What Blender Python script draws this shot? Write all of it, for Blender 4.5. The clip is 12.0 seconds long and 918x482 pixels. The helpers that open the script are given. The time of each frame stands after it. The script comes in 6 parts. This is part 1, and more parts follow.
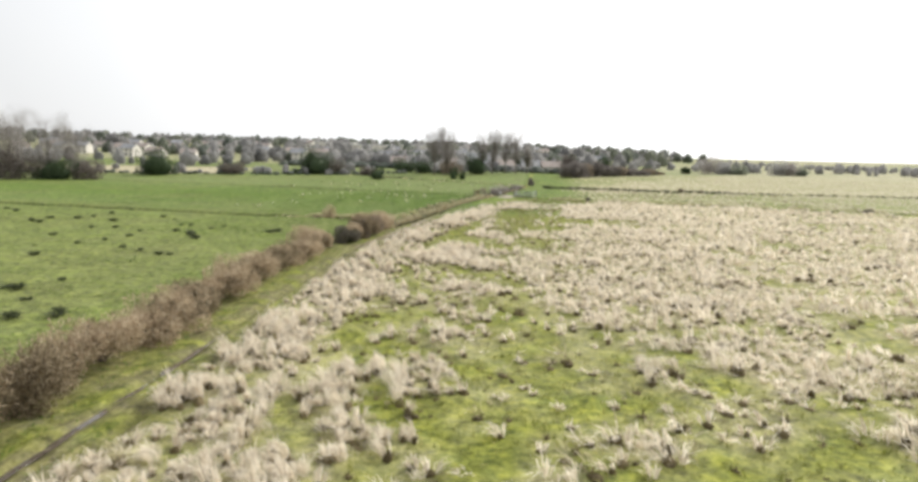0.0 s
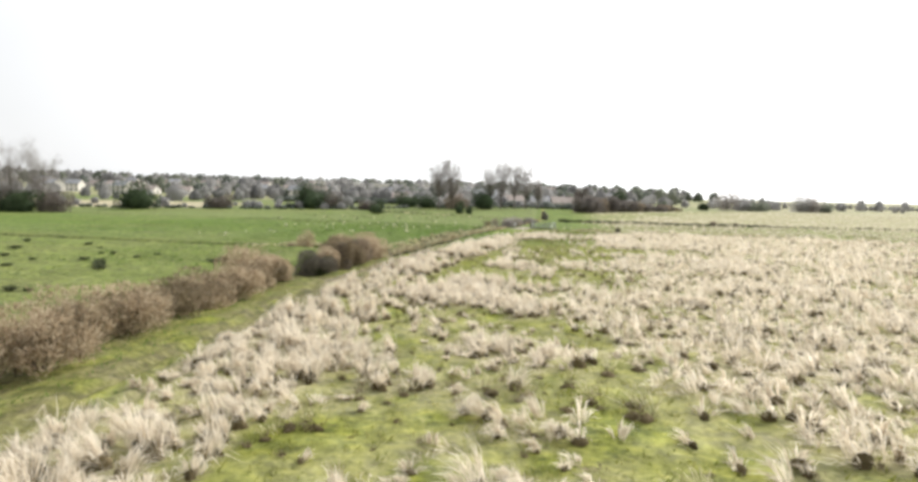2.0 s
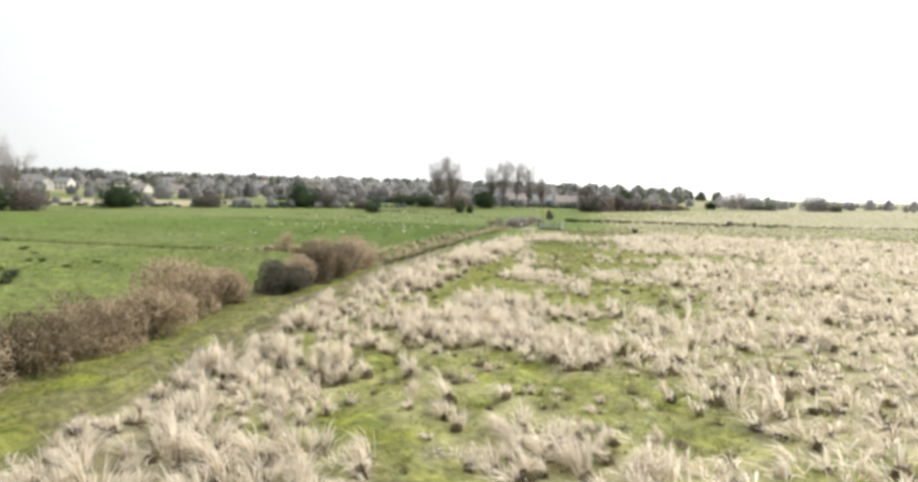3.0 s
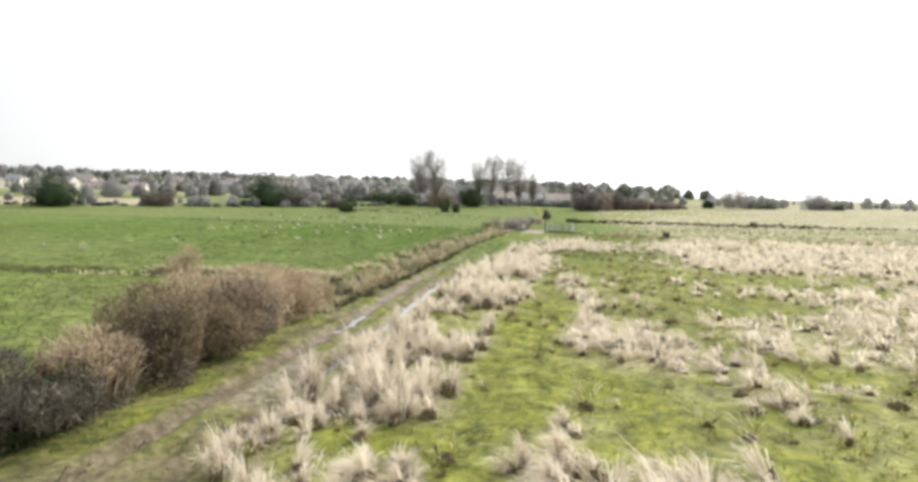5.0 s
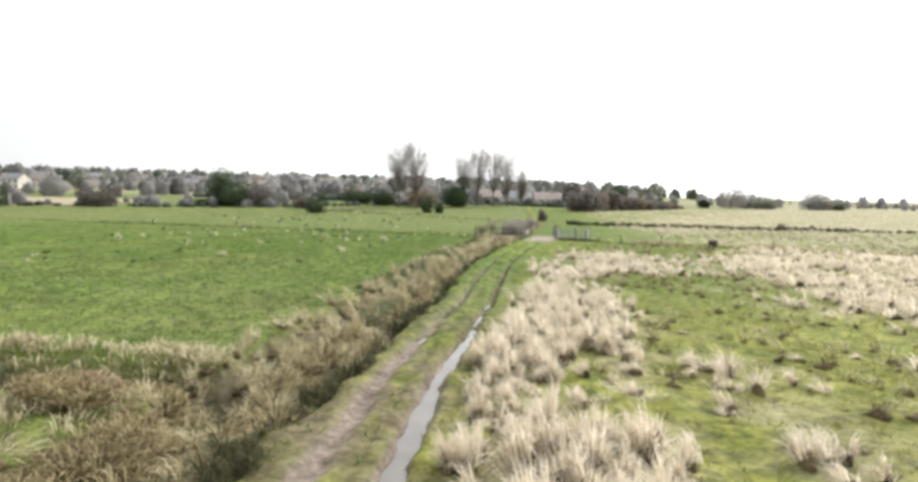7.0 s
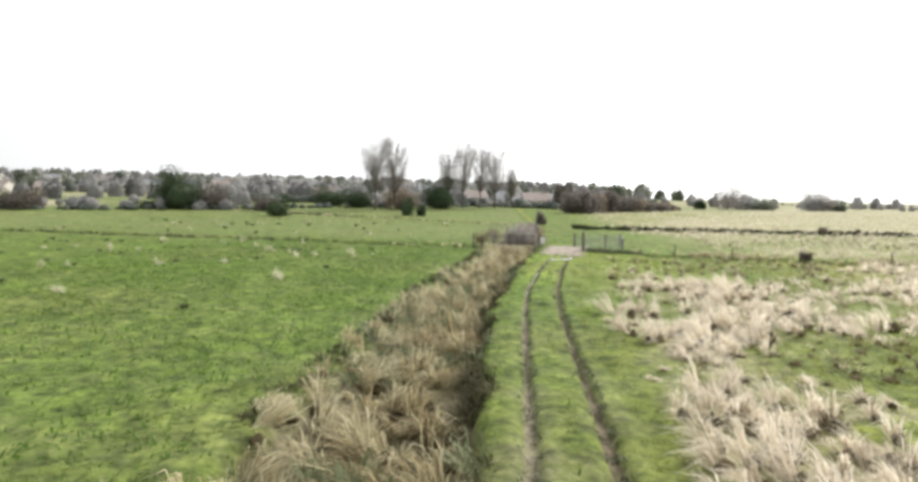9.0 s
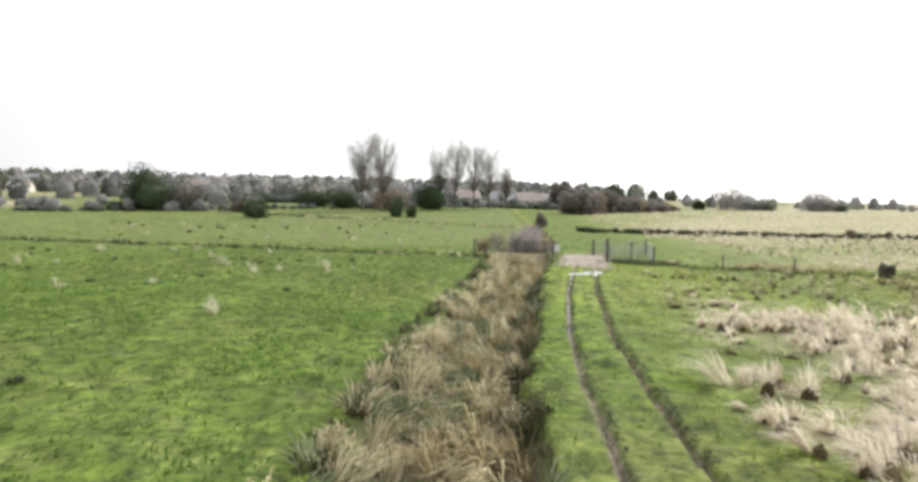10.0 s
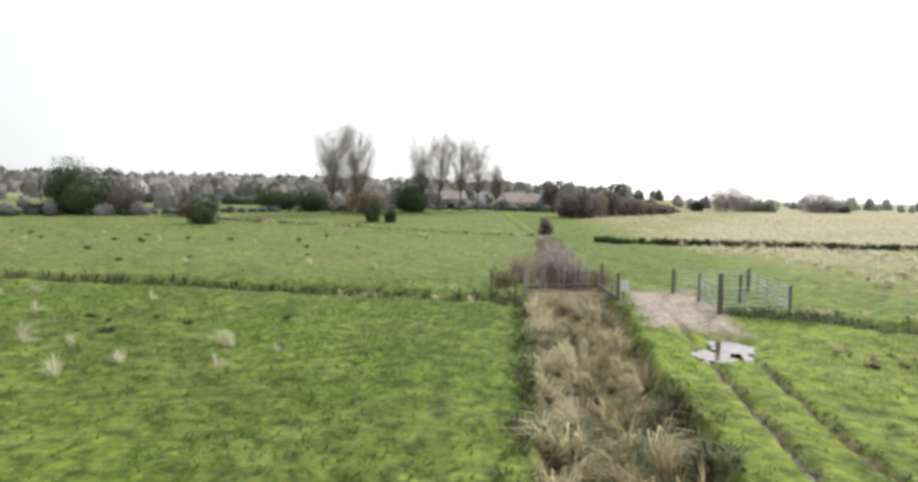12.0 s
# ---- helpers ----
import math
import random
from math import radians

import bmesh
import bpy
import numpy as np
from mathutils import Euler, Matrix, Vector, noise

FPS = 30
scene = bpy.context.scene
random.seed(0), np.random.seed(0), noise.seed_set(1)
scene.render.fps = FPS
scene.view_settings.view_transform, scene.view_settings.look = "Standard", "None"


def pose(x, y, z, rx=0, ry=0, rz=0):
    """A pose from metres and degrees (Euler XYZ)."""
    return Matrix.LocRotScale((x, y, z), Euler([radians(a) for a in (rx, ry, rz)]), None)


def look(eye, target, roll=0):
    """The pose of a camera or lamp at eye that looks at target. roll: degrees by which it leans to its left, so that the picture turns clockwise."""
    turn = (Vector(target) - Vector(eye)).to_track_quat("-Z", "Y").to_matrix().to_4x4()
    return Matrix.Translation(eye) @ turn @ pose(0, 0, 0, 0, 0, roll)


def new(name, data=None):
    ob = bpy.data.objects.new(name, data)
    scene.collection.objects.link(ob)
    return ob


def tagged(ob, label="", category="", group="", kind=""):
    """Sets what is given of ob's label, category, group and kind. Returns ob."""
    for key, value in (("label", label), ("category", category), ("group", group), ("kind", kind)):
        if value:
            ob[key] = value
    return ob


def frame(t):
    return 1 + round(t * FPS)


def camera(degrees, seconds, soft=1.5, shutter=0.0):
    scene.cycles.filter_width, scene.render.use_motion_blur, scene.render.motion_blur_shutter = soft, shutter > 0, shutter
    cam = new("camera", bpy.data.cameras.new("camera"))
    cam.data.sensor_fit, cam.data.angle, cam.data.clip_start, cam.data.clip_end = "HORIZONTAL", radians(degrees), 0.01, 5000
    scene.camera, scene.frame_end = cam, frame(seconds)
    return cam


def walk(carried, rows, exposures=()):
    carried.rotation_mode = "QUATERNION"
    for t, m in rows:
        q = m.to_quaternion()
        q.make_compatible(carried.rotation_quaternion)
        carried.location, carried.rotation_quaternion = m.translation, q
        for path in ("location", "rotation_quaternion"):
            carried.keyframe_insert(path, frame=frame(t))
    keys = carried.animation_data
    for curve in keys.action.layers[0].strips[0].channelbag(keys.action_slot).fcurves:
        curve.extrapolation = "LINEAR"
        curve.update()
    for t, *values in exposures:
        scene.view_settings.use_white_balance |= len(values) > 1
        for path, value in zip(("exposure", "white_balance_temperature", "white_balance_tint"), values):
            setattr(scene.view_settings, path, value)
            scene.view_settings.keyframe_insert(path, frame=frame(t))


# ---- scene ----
cam = camera(72.0, 12.0, soft=3.3)
PATH = [
    (0, (11.615, 1.497, 8.18), (11.351, 3.462, 7.92), 1.4),
    (0.5, (10.759, 5.932, 7.171), (10.492, 7.9, 6.941), 1.4),
    (1, (9.922, 10.398, 6.238), (9.65, 12.369, 6.041), 1.4),
    (1.5, (9.105, 14.852, 5.51), (8.828, 16.826, 5.347), 1.4),
    (2, (8.222, 19.283, 5.079), (7.943, 21.259, 4.951), 1.3),
    (2.5, (7.316, 23.872, 4.926), (7.037, 25.849, 4.797), 1.3),
    (4.5, (3.046, 43.516, 4.602), (2.818, 45.499, 4.469), 1.4),
    (5, (2.207, 48.46, 4.511), (1.995, 50.445, 4.379), 1.3),
    (5.5, (1.429, 53.264, 4.44), (1.232, 55.25, 4.309), 1.3),
    (6, (0.607, 57.987, 4.441), (0.427, 59.974, 4.309), 1.3),
    (6.5, (-0.117, 62.545, 4.424), (-0.282, 64.534, 4.292), 1.3),
    (7, (-0.794, 67.008, 4.444), (-0.942, 68.998, 4.311), 1.3),
    (7.5, (-1.534, 71.644, 4.422), (-1.666, 73.635, 4.29), 1.3),
    (9.5, (-4.105, 90.152, 4.03), (-4.169, 92.147, 3.907), 1.1),
    (10, (-4.617, 94.795, 4.088), (-4.665, 96.791, 3.965), 1.1),
    (10.5, (-5.1, 99.42, 4.158), (-5.131, 101.416, 4.035), 1.0),
    (11, (-5.544, 104.09, 4.189), (-5.559, 106.086, 4.067), 0.9),
    (11.5, (-6.095, 108.528, 4.374), (-6.093, 110.525, 4.251), 1.0),
    (12, (-6.573, 113.115, 4.57), (-6.553, 115.111, 4.447), 1.1),
]
walk(cam, [(t, look(eye, target, roll)) for t, eye, target, roll in PATH],
     ((0.0, -0.2), (2.2, -0.09), (7.5, -0.08), (9.5, -0.13), (12.0, -0.27)))

# ---- sky, sun, exposure ----
SUN_FROM = Vector((0.55, 0.75, 0.62)).normalized()
world = bpy.data.worlds.new("sky")
scene.world = world
world.use_nodes = True
wn, wl = world.node_tree.nodes, world.node_tree.links
wn.clear()
sky = wn.new("ShaderNodeTexSky")
sky.sky_type, sky.sun_disc = "NISHITA", False
sky.sun_elevation = math.asin(SUN_FROM.z)
sky.sun_rotation = math.atan2(SUN_FROM.x, SUN_FROM.y)
sky.dust_density, sky.air_density = 3.0, 1.0
sky_bg = wn.new("ShaderNodeBackground")
sky_bg.inputs["Strength"].default_value = 0.10
wl.new(sky.outputs["Color"], sky_bg.inputs["Color"])
# a closed layer of thin bright cloud in front of the blue
w_tc = wn.new("ShaderNodeTexCoord")
w_noise = wn.new("ShaderNodeTexNoise")
w_noise.inputs["Scale"].default_value, w_noise.inputs["Detail"].default_value = 2.2, 4.0
wl.new(w_tc.outputs["Generated"], w_noise.inputs["Vector"])
w_ramp = wn.new("ShaderNodeValToRGB")
w_ramp.color_ramp.elements[0].position, w_ramp.color_ramp.elements[1].position = 0.3, 0.62
w_ramp.color_ramp.elements[0].color = (0.93, 0.95, 0.97, 1)
w_ramp.color_ramp.elements[1].color = (1.0, 1.0, 1.0, 1)
wl.new(w_noise.outputs["Fac"], w_ramp.inputs["Fac"])
cloud_bg = wn.new("ShaderNodeBackground")
# the cloud glows more round the veiled sun
w_dot = wn.new("ShaderNodeVectorMath")
w_dot.operation = "DOT_PRODUCT"
w_dot.inputs[1].default_value = SUN_FROM
wl.new(w_tc.outputs["Generated"], w_dot.inputs[0])
w_glow = wn.new("ShaderNodeMapRange")
w_glow.inputs["From Min"].default_value, w_glow.inputs["From Max"].default_value = 0.2, 1.0
w_glow.inputs["To Min"].default_value, w_glow.inputs["To Max"].default_value = 1.1, 2.2
wl.new(w_dot.outputs["Value"], w_glow.inputs["Value"])
wl.new(w_glow.outputs["Result"], cloud_bg.inputs["Strength"])
wl.new(w_ramp.outputs["Color"], cloud_bg.inputs["Color"])
w_mix = wn.new("ShaderNodeMixShader")
w_mix.inputs["Fac"].default_value = 0.9
wl.new(sky_bg.outputs[0], w_mix.inputs[1])
wl.new(cloud_bg.outputs[0], w_mix.inputs[2])
w_out = wn.new("ShaderNodeOutputWorld")
wl.new(w_mix.outputs[0], w_out.inputs["Surface"])

sun_data = bpy.data.lights.new("sun", "SUN")
sun_data.energy, sun_data.angle, sun_data.color = 4.0, radians(4), (1.0, 0.95, 0.86)
sun = new("sun", sun_data)
sun.matrix_world = look(SUN_FROM * 50, (0, 0, 0))


# ---- materials ----
def mat_base(name):
    m = bpy.data.materials.new(name)
    m.use_nodes = True
    return m, m.node_tree.nodes, m.node_tree.links, m.node_tree.nodes["Principled BSDF"]


def noise_node(n, l, scale, detail=4.0, rough=0.6):
    tc = n.new("ShaderNodeNewGeometry")
    t = n.new("ShaderNodeTexNoise")
    t.inputs["Scale"].default_value, t.inputs["Detail"].default_value, t.inputs["Roughness"].default_value = scale, detail, rough
    l.new(tc.outputs["Position"], t.inputs["Vector"])
    return t.outputs["Fac"]


def ramp_node(n, l, fac, stops):
    r = n.new("ShaderNodeValToRGB")
    e = r.color_ramp.elements
    while len(e) < len(stops):
        e.new(0.5)
    for el, (p, c) in zip(e, stops):
        el.position, el.color = p, (*c, 1)
    l.new(fac, r.inputs["Fac"])
    return r.outputs["Color"]


def mix_node(n, l, fac, a, b, blend="MIX"):
    m = n.new("ShaderNodeMix")
    m.data_type, m.blend_type = "RGBA", blend
    for sock, v in ((m.inputs[0], fac), (m.inputs[6], a), (m.inputs[7], b)):
        if isinstance(v, (int, float)):
            sock.default_value = v
        elif isinstance(v, tuple):
            sock.default_value = (*v, 1)
        else:
            l.new(v, sock)
    return m.outputs[2]


def math_node(n, l, op, a, b):
    m = n.new("ShaderNodeMath")
    m.operation = op
    for sock, v in ((m.inputs[0], a), (m.inputs[1], b)):
        if isinstance(v, (int, float)):
            sock.default_value = v
        else:
            l.new(v, sock)
    return m.outputs[0]


def blade_material(name, stops, translucence=0.35, scale=0.5, rough=0.7):
    """Leaves and blades: each piece its own tint, patches of tint over metres, light shining through."""
    m, n, l, p = mat_base(name)
    geo = n.new("ShaderNodeNewGeometry")
    fac = math_node(n, l, "ADD", math_node(n, l, "MULTIPLY", geo.outputs["Random Per Island"], 0.55),
                    math_node(n, l, "MULTIPLY", noise_node(n, l, scale, 3.0), 0.55))
    col = ramp_node(n, l, fac, stops)
    l.new(col, p.inputs["Base Color"])
    p.inputs["Roughness"].default_value = rough
    p.inputs["Specular IOR Level"].default_value = 0.2
    tr = n.new("ShaderNodeBsdfTranslucent")
    l.new(col, tr.inputs["Color"])
    mx = n.new("ShaderNodeMixShader")
    mx.inputs[0].default_value = translucence
    l.new(p.outputs[0], mx.inputs[1])
    l.new(tr.outputs[0], mx.inputs[2])
    l.new(mx.outputs[0], n["Material Output"].inputs["Surface"])
    return m


def surface_material(name, stops, scale=3.0, rough=0.8, metal=0.0, bump=0.3, bump_scale=40.0):
    m, n, l, p = mat_base(name)
    fac = math_node(n, l, "ADD", math_node(n, l, "MULTIPLY", noise_node(n, l, scale, 5.0), 0.7),
                    math_node(n, l, "MULTIPLY", noise_node(n, l, scale * 11, 4.0), 0.3))
    l.new(ramp_node(n, l, fac, stops), p.inputs["Base Color"])
    p.inputs["Roughness"].default_value, p.inputs["Metallic"].default_value = rough, metal
    b = n.new("ShaderNodeBump")
    b.inputs["Strength"].default_value, b.inputs["Distance"].default_value = bump, 0.02
    l.new(noise_node(n, l, bump_scale, 4.0), b.inputs["Height"])
    l.new(b.outputs[0], p.inputs["Normal"])
    return m


def ground_material():
    m, n, l, p = mat_base("meadow")
    cover = n.new("ShaderNodeAttribute")
    cover.attribute_name = "cover"
    sep = n.new("ShaderNodeSeparateColor")
    l.new(cover.outputs["Color"], sep.inputs[0])
    mud, dry, lush = sep.outputs[0], sep.outputs[1], sep.outputs[2]
    fine = noise_node(n, l, 5.0, 6.0, 0.7)
    big = noise_node(n, l, 0.22, 4.0)
    mid = noise_node(n, l, 1.3, 5.0, 0.65)
    tuft = math_node(n, l, "ADD", math_node(n, l, "MULTIPLY", fine, 0.6), math_node(n, l, "MULTIPLY", mid, 0.4))
    rough_green = ramp_node(n, l, tuft, ((0.33, (0.085, 0.095, 0.02)), (0.46, (0.168, 0.184, 0.037)), (0.58, (0.255, 0.266, 0.06)), (0.72, (0.39, 0.37, 0.145))))
    lush_green = ramp_node(n, l, tuft, ((0.34, (0.028, 0.058, 0.0135)), (0.46, (0.063, 0.124, 0.018)), (0.57, (0.097, 0.176, 0.028)), (0.75, (0.16, 0.235, 0.054))))
    col = mix_node(n, l, lush, rough_green, lush_green)
    young = ramp_node(n, l, tuft, ((0.34, (0.055, 0.095, 0.014)), (0.46, (0.13, 0.20, 0.028)), (0.57, (0.20, 0.28, 0.045)), (0.75, (0.29, 0.345, 0.09))))
    fresh = n.new("ShaderNodeMapRange")
    fresh.inputs["From Min"].default_value, fresh.inputs["From Max"].default_value = 0.855, 0.95
    l.new(lush, fresh.inputs["Value"])
    col = mix_node(n, l, fresh.outputs["Result"], col, young)
    tired = ramp_node(n, l, noise_node(n, l, 0.075, 4.0, 0.65), ((0.44, (0.0, 0.0, 0.0)), (0.62, (0.42, 0.42, 0.42))))
    olive = ramp_node(n, l, tuft, ((0.33, (0.06, 0.07, 0.022)), (0.47, (0.12, 0.135, 0.045)), (0.6, (0.185, 0.19, 0.075)), (0.75, (0.27, 0.255, 0.12))))
    col = mix_node(n, l, tired, col, olive)
    wisps = ramp_node(n, l, noise_node(n, l, 0.55, 5.0, 0.7), ((0.5, (0.0, 0.0, 0.0)), (0.66, (0.5, 0.5, 0.5))))
    bleached = ramp_node(n, l, tuft, ((0.33, (0.085, 0.115, 0.04)), (0.47, (0.165, 0.205, 0.072)), (0.6, (0.24, 0.28, 0.11)), (0.75, (0.34, 0.35, 0.165))))
    col = mix_node(n, l, wisps, col, bleached)
    blot = ramp_node(n, l, noise_node(n, l, 0.8, 3.0), ((0.36, (0.84, 0.84, 0.8)), (0.6, (1.12, 1.1, 1.05))))
    col = mix_node(n, l, 1.0, col, blot, "MULTIPLY")
    clod = ramp_node(n, l, noise_node(n, l, 2.0, 3.0), ((0.34, (0.48, 0.52, 0.46)), (0.45, (0.92, 0.93, 0.92)), (0.63, (1.36, 1.32, 1.18))))
    col = mix_node(n, l, 1.0, col, clod, "MULTIPLY")
    patch = ramp_node(n, l, big, ((0.35, (0.82, 0.82, 0.78)), (0.65, (1.1, 1.08, 1.0))))
    col = mix_node(n, l, 1.0, col, patch, "MULTIPLY")
    straw = ramp_node(n, l, tuft, ((0.3, (0.14, 0.115, 0.07)), (0.46, (0.41, 0.345, 0.245)), (0.66, (0.68, 0.60, 0.48))))
    col = mix_node(n, l, dry, col, straw)
    wet = ramp_node(n, l, tuft, ((0.3, (0.04, 0.03, 0.022)), (0.48, (0.13, 0.10, 0.075)), (0.68, (0.31, 0.25, 0.20))))
    trodden = ramp_node(n, l, tuft, ((0.3, (0.12, 0.097, 0.08)), (0.46, (0.31, 0.262, 0.225)), (0.66, (0.55, 0.485, 0.43))))
    earth = mix_node(n, l, cover.outputs["Alpha"], wet, trodden)
    col = mix_node(n, l, mud, col, earth)
    l.new(col, p.inputs["Base Color"])
    p.inputs["Roughness"].default_value = 0.9
    p.inputs["Specular IOR Level"].default_value = 0.14
    b = n.new("ShaderNodeBump")
    b.inputs["Strength"].default_value, b.inputs["Distance"].default_value = 0.7, 0.12
    l.new(tuft, b.inputs["Height"])
    l.new(b.outputs[0], p.inputs["Normal"])
    return m


def water_material():
    m, n, l, p = mat_base("muddy_water")
    l.new(ramp_node(n, l, noise_node(n, l, 2.0), ((0.3, (0.05, 0.04, 0.03)), (0.7, (0.13, 0.11, 0.085)))), p.inputs["Base Color"])
    p.inputs["Roughness"].default_value = 0.04
    p.inputs["IOR"].default_value = 2.1
    b = n.new("ShaderNodeBump")
    b.inputs["Strength"].default_value, b.inputs["Distance"].default_value = 0.15, 0.01
    l.new(noise_node(n, l, 9.0), b.inputs["Height"])
    l.new(b.outputs[0], p.inputs["Normal"])
    return m


def thatch_material(name, stops, scale=0.6):
    """Matted grass: each mound its own tint, fine combed streaks in colour and relief."""
    m, n, l, p = mat_base(name)
    geo = n.new("ShaderNodeNewGeometry")
    mp = n.new("ShaderNodeMapping")
    mp.inputs["Scale"].default_value = (26, 26, 7)
    l.new(geo.outputs["Position"], mp.inputs["Vector"])
    streak = n.new("ShaderNodeTexNoise")
    streak.inputs["Scale"].default_value, streak.inputs["Detail"].default_value = 1.0, 4.0
    l.new(mp.outputs[0], streak.inputs["Vector"])
    fac = math_node(n, l, "ADD", math_node(n, l, "MULTIPLY", geo.outputs["Random Per Island"], 0.4),
                    math_node(n, l, "ADD", math_node(n, l, "MULTIPLY", noise_node(n, l, scale, 3.0), 0.35), math_node(n, l, "MULTIPLY", streak.outputs["Fac"], 0.35)))
    l.new(ramp_node(n, l, fac, stops), p.inputs["Base Color"])
    p.inputs["Roughness"].default_value, p.inputs["Specular IOR Level"].default_value = 0.85, 0.1
    bp = n.new("ShaderNodeBump")
    bp.inputs["Strength"].default_value, bp.inputs["Distance"].default_value = 0.9, 0.06
    l.new(streak.outputs["Fac"], bp.inputs["Height"])
    l.new(bp.outputs[0], p.inputs["Normal"])
    return m


M_GROUND = ground_material()
M_WATER = water_material()
M_STRAW = blade_material("dry_grass", ((0.22, (0.33, 0.27, 0.185)), (0.37, (0.66, 0.58, 0.46)), (0.63, (0.93, 0.865, 0.745))), 0.48, 1.3)
M_FAR_STRAW = blade_material("bleached_field_grass", ((0.22, (0.27, 0.23, 0.15)), (0.4, (0.52, 0.465, 0.34)), (0.65, (0.77, 0.71, 0.565))), 0.45, 0.4)
M_PALE_TUFT = blade_material("pale_tuft", ((0.2, (0.40, 0.42, 0.24)), (0.5, (0.62, 0.62, 0.43)), (0.8, (0.82, 0.80, 0.62))), 0.5)
# brown thatch of tussock feet, darkened to paint shade on their near side
M_SHADED_FOOT = thatch_material("shaded_foot", ((0.3, (0.06, 0.047, 0.025)), (0.5, (0.12, 0.094, 0.05)), (0.75, (0.22, 0.175, 0.10))))
# brown grass round feet and in gaps, its dark tone painting shade
M_SHADED_GRASS = blade_material("shaded_brown_grass", ((0.2, (0.06, 0.048, 0.024)), (0.5, (0.135, 0.108, 0.055)), (0.8, (0.26, 0.215, 0.12))), 0.2)
M_OLIVE_GRASS = blade_material("olive_grass", ((0.2, (0.13, 0.155, 0.03)), (0.5, (0.25, 0.27, 0.055)), (0.8, (0.42, 0.40, 0.16))), 0.6)
M_GREY_GREEN = blade_material("dull_green_grass", ((0.2, (0.105, 0.15, 0.042)), (0.5, (0.16, 0.215, 0.062)), (0.8, (0.25, 0.30, 0.11))), 0.5)
M_YOUNG = blade_material("young_grass", ((0.2, (0.12, 0.19, 0.028)), (0.5, (0.19, 0.27, 0.042)), (0.8, (0.29, 0.345, 0.085))), 0.55)
M_GREEN = blade_material("green_grass", ((0.2, (0.066, 0.134, 0.021)), (0.5, (0.10, 0.187, 0.032)), (0.8, (0.168, 0.253, 0.06))), 0.5)
M_REED = blade_material("dead_reed", ((0.2, (0.045, 0.042, 0.02)), (0.40, (0.19, 0.15, 0.075)), (0.58, (0.40, 0.33, 0.18)), (0.8, (0.64, 0.565, 0.36))), 0.4, 1.4)
# near-black blades that paint the shade under the ditch bank
M_BANK_SHADE = blade_material("bank_shade_grass", ((0.2, (0.026, 0.026, 0.011)), (0.6, (0.058, 0.056, 0.024)), (0.9, (0.115, 0.105, 0.05))), 0.12, 0.8, 0.9)
M_WEED = blade_material("grey_weed", ((0.2, (0.09, 0.115, 0.055)), (0.5, (0.17, 0.20, 0.10)), (0.8, (0.29, 0.32, 0.18))), 0.4)
M_REED_PALE = blade_material("bleached_reed", ((0.2, (0.19, 0.165, 0.085)), (0.40, (0.43, 0.38, 0.225)), (0.6, (0.62, 0.56, 0.37)), (0.82, (0.80, 0.745, 0.54))), 0.45, 1.3)
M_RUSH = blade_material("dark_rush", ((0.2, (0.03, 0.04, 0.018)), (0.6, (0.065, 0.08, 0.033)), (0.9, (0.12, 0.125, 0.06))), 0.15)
M_BRAMBLE = blade_material("bramble_twigs", ((0.2, (0.11, 0.075, 0.045)), (0.36, (0.29, 0.217, 0.14)), (0.54, (0.46, 0.36, 0.245)), (0.76, (0.62, 0.525, 0.385))), 0.5, 1.1)
M_BRAMBLE_DARK = blade_material("dark_bramble", ((0.2, (0.05, 0.04, 0.024)), (0.45, (0.17, 0.13, 0.08)), (0.65, (0.32, 0.26, 0.17)), (0.85, (0.45, 0.375, 0.26))), 0.3, 1.3)
M_SCRUB = blade_material("winter_scrub", ((0.2, (0.105, 0.095, 0.092)), (0.5, (0.205, 0.184, 0.174)), (0.85, (0.33, 0.30, 0.275))), 0.45, 0.2)
M_THORN_DARK = blade_material("dark_thorn_twigs", ((0.2, (0.065, 0.06, 0.05)), (0.5, (0.14, 0.13, 0.105)), (0.85, (0.26, 0.23, 0.18))), 0.2, 0.8)
M_THORN = blade_material("thorn_twigs", ((0.2, (0.07, 0.062, 0.058)), (0.5, (0.15, 0.13, 0.116)), (0.85, (0.26, 0.22, 0.185))), 0.3, 0.8)
M_DARK_LEAF = blade_material("evergreen_leaves", ((0.2, (0.03, 0.048, 0.026)), (0.5, (0.055, 0.085, 0.042)), (0.85, (0.10, 0.13, 0.065))), 0.3, 0.6)
# olive foliage lightened in its base colour for haze over distant trees
M_HAZED_OLIVE = blade_material("hazed_olive_leaves", ((0.2, (0.12, 0.14, 0.11)), (0.5, (0.20, 0.225, 0.175)), (0.85, (0.31, 0.325, 0.26))), 0.65, 0.05)
M_BARE = blade_material("bare_twigs", ((0.2, (0.22, 0.20, 0.195)), (0.5, (0.33, 0.305, 0.29)), (0.85, (0.46, 0.43, 0.40))), 0.5, 0.05)
# far woods and evergreens: base colours greyed and raised to imitate haze
M_HAZED_WOOD = blade_material("hazed_winter_wood", ((0.2, (0.23, 0.23, 0.23)), (0.5, (0.37, 0.365, 0.36)), (0.85, (0.51, 0.50, 0.49))), 0.68, 0.03)
M_HAZED_EVERGREEN = blade_material("hazed_evergreen", ((0.2, (0.09, 0.106, 0.09)), (0.5, (0.148, 0.17, 0.143)), (0.85, (0.235, 0.257, 0.22))), 0.5, 0.05)
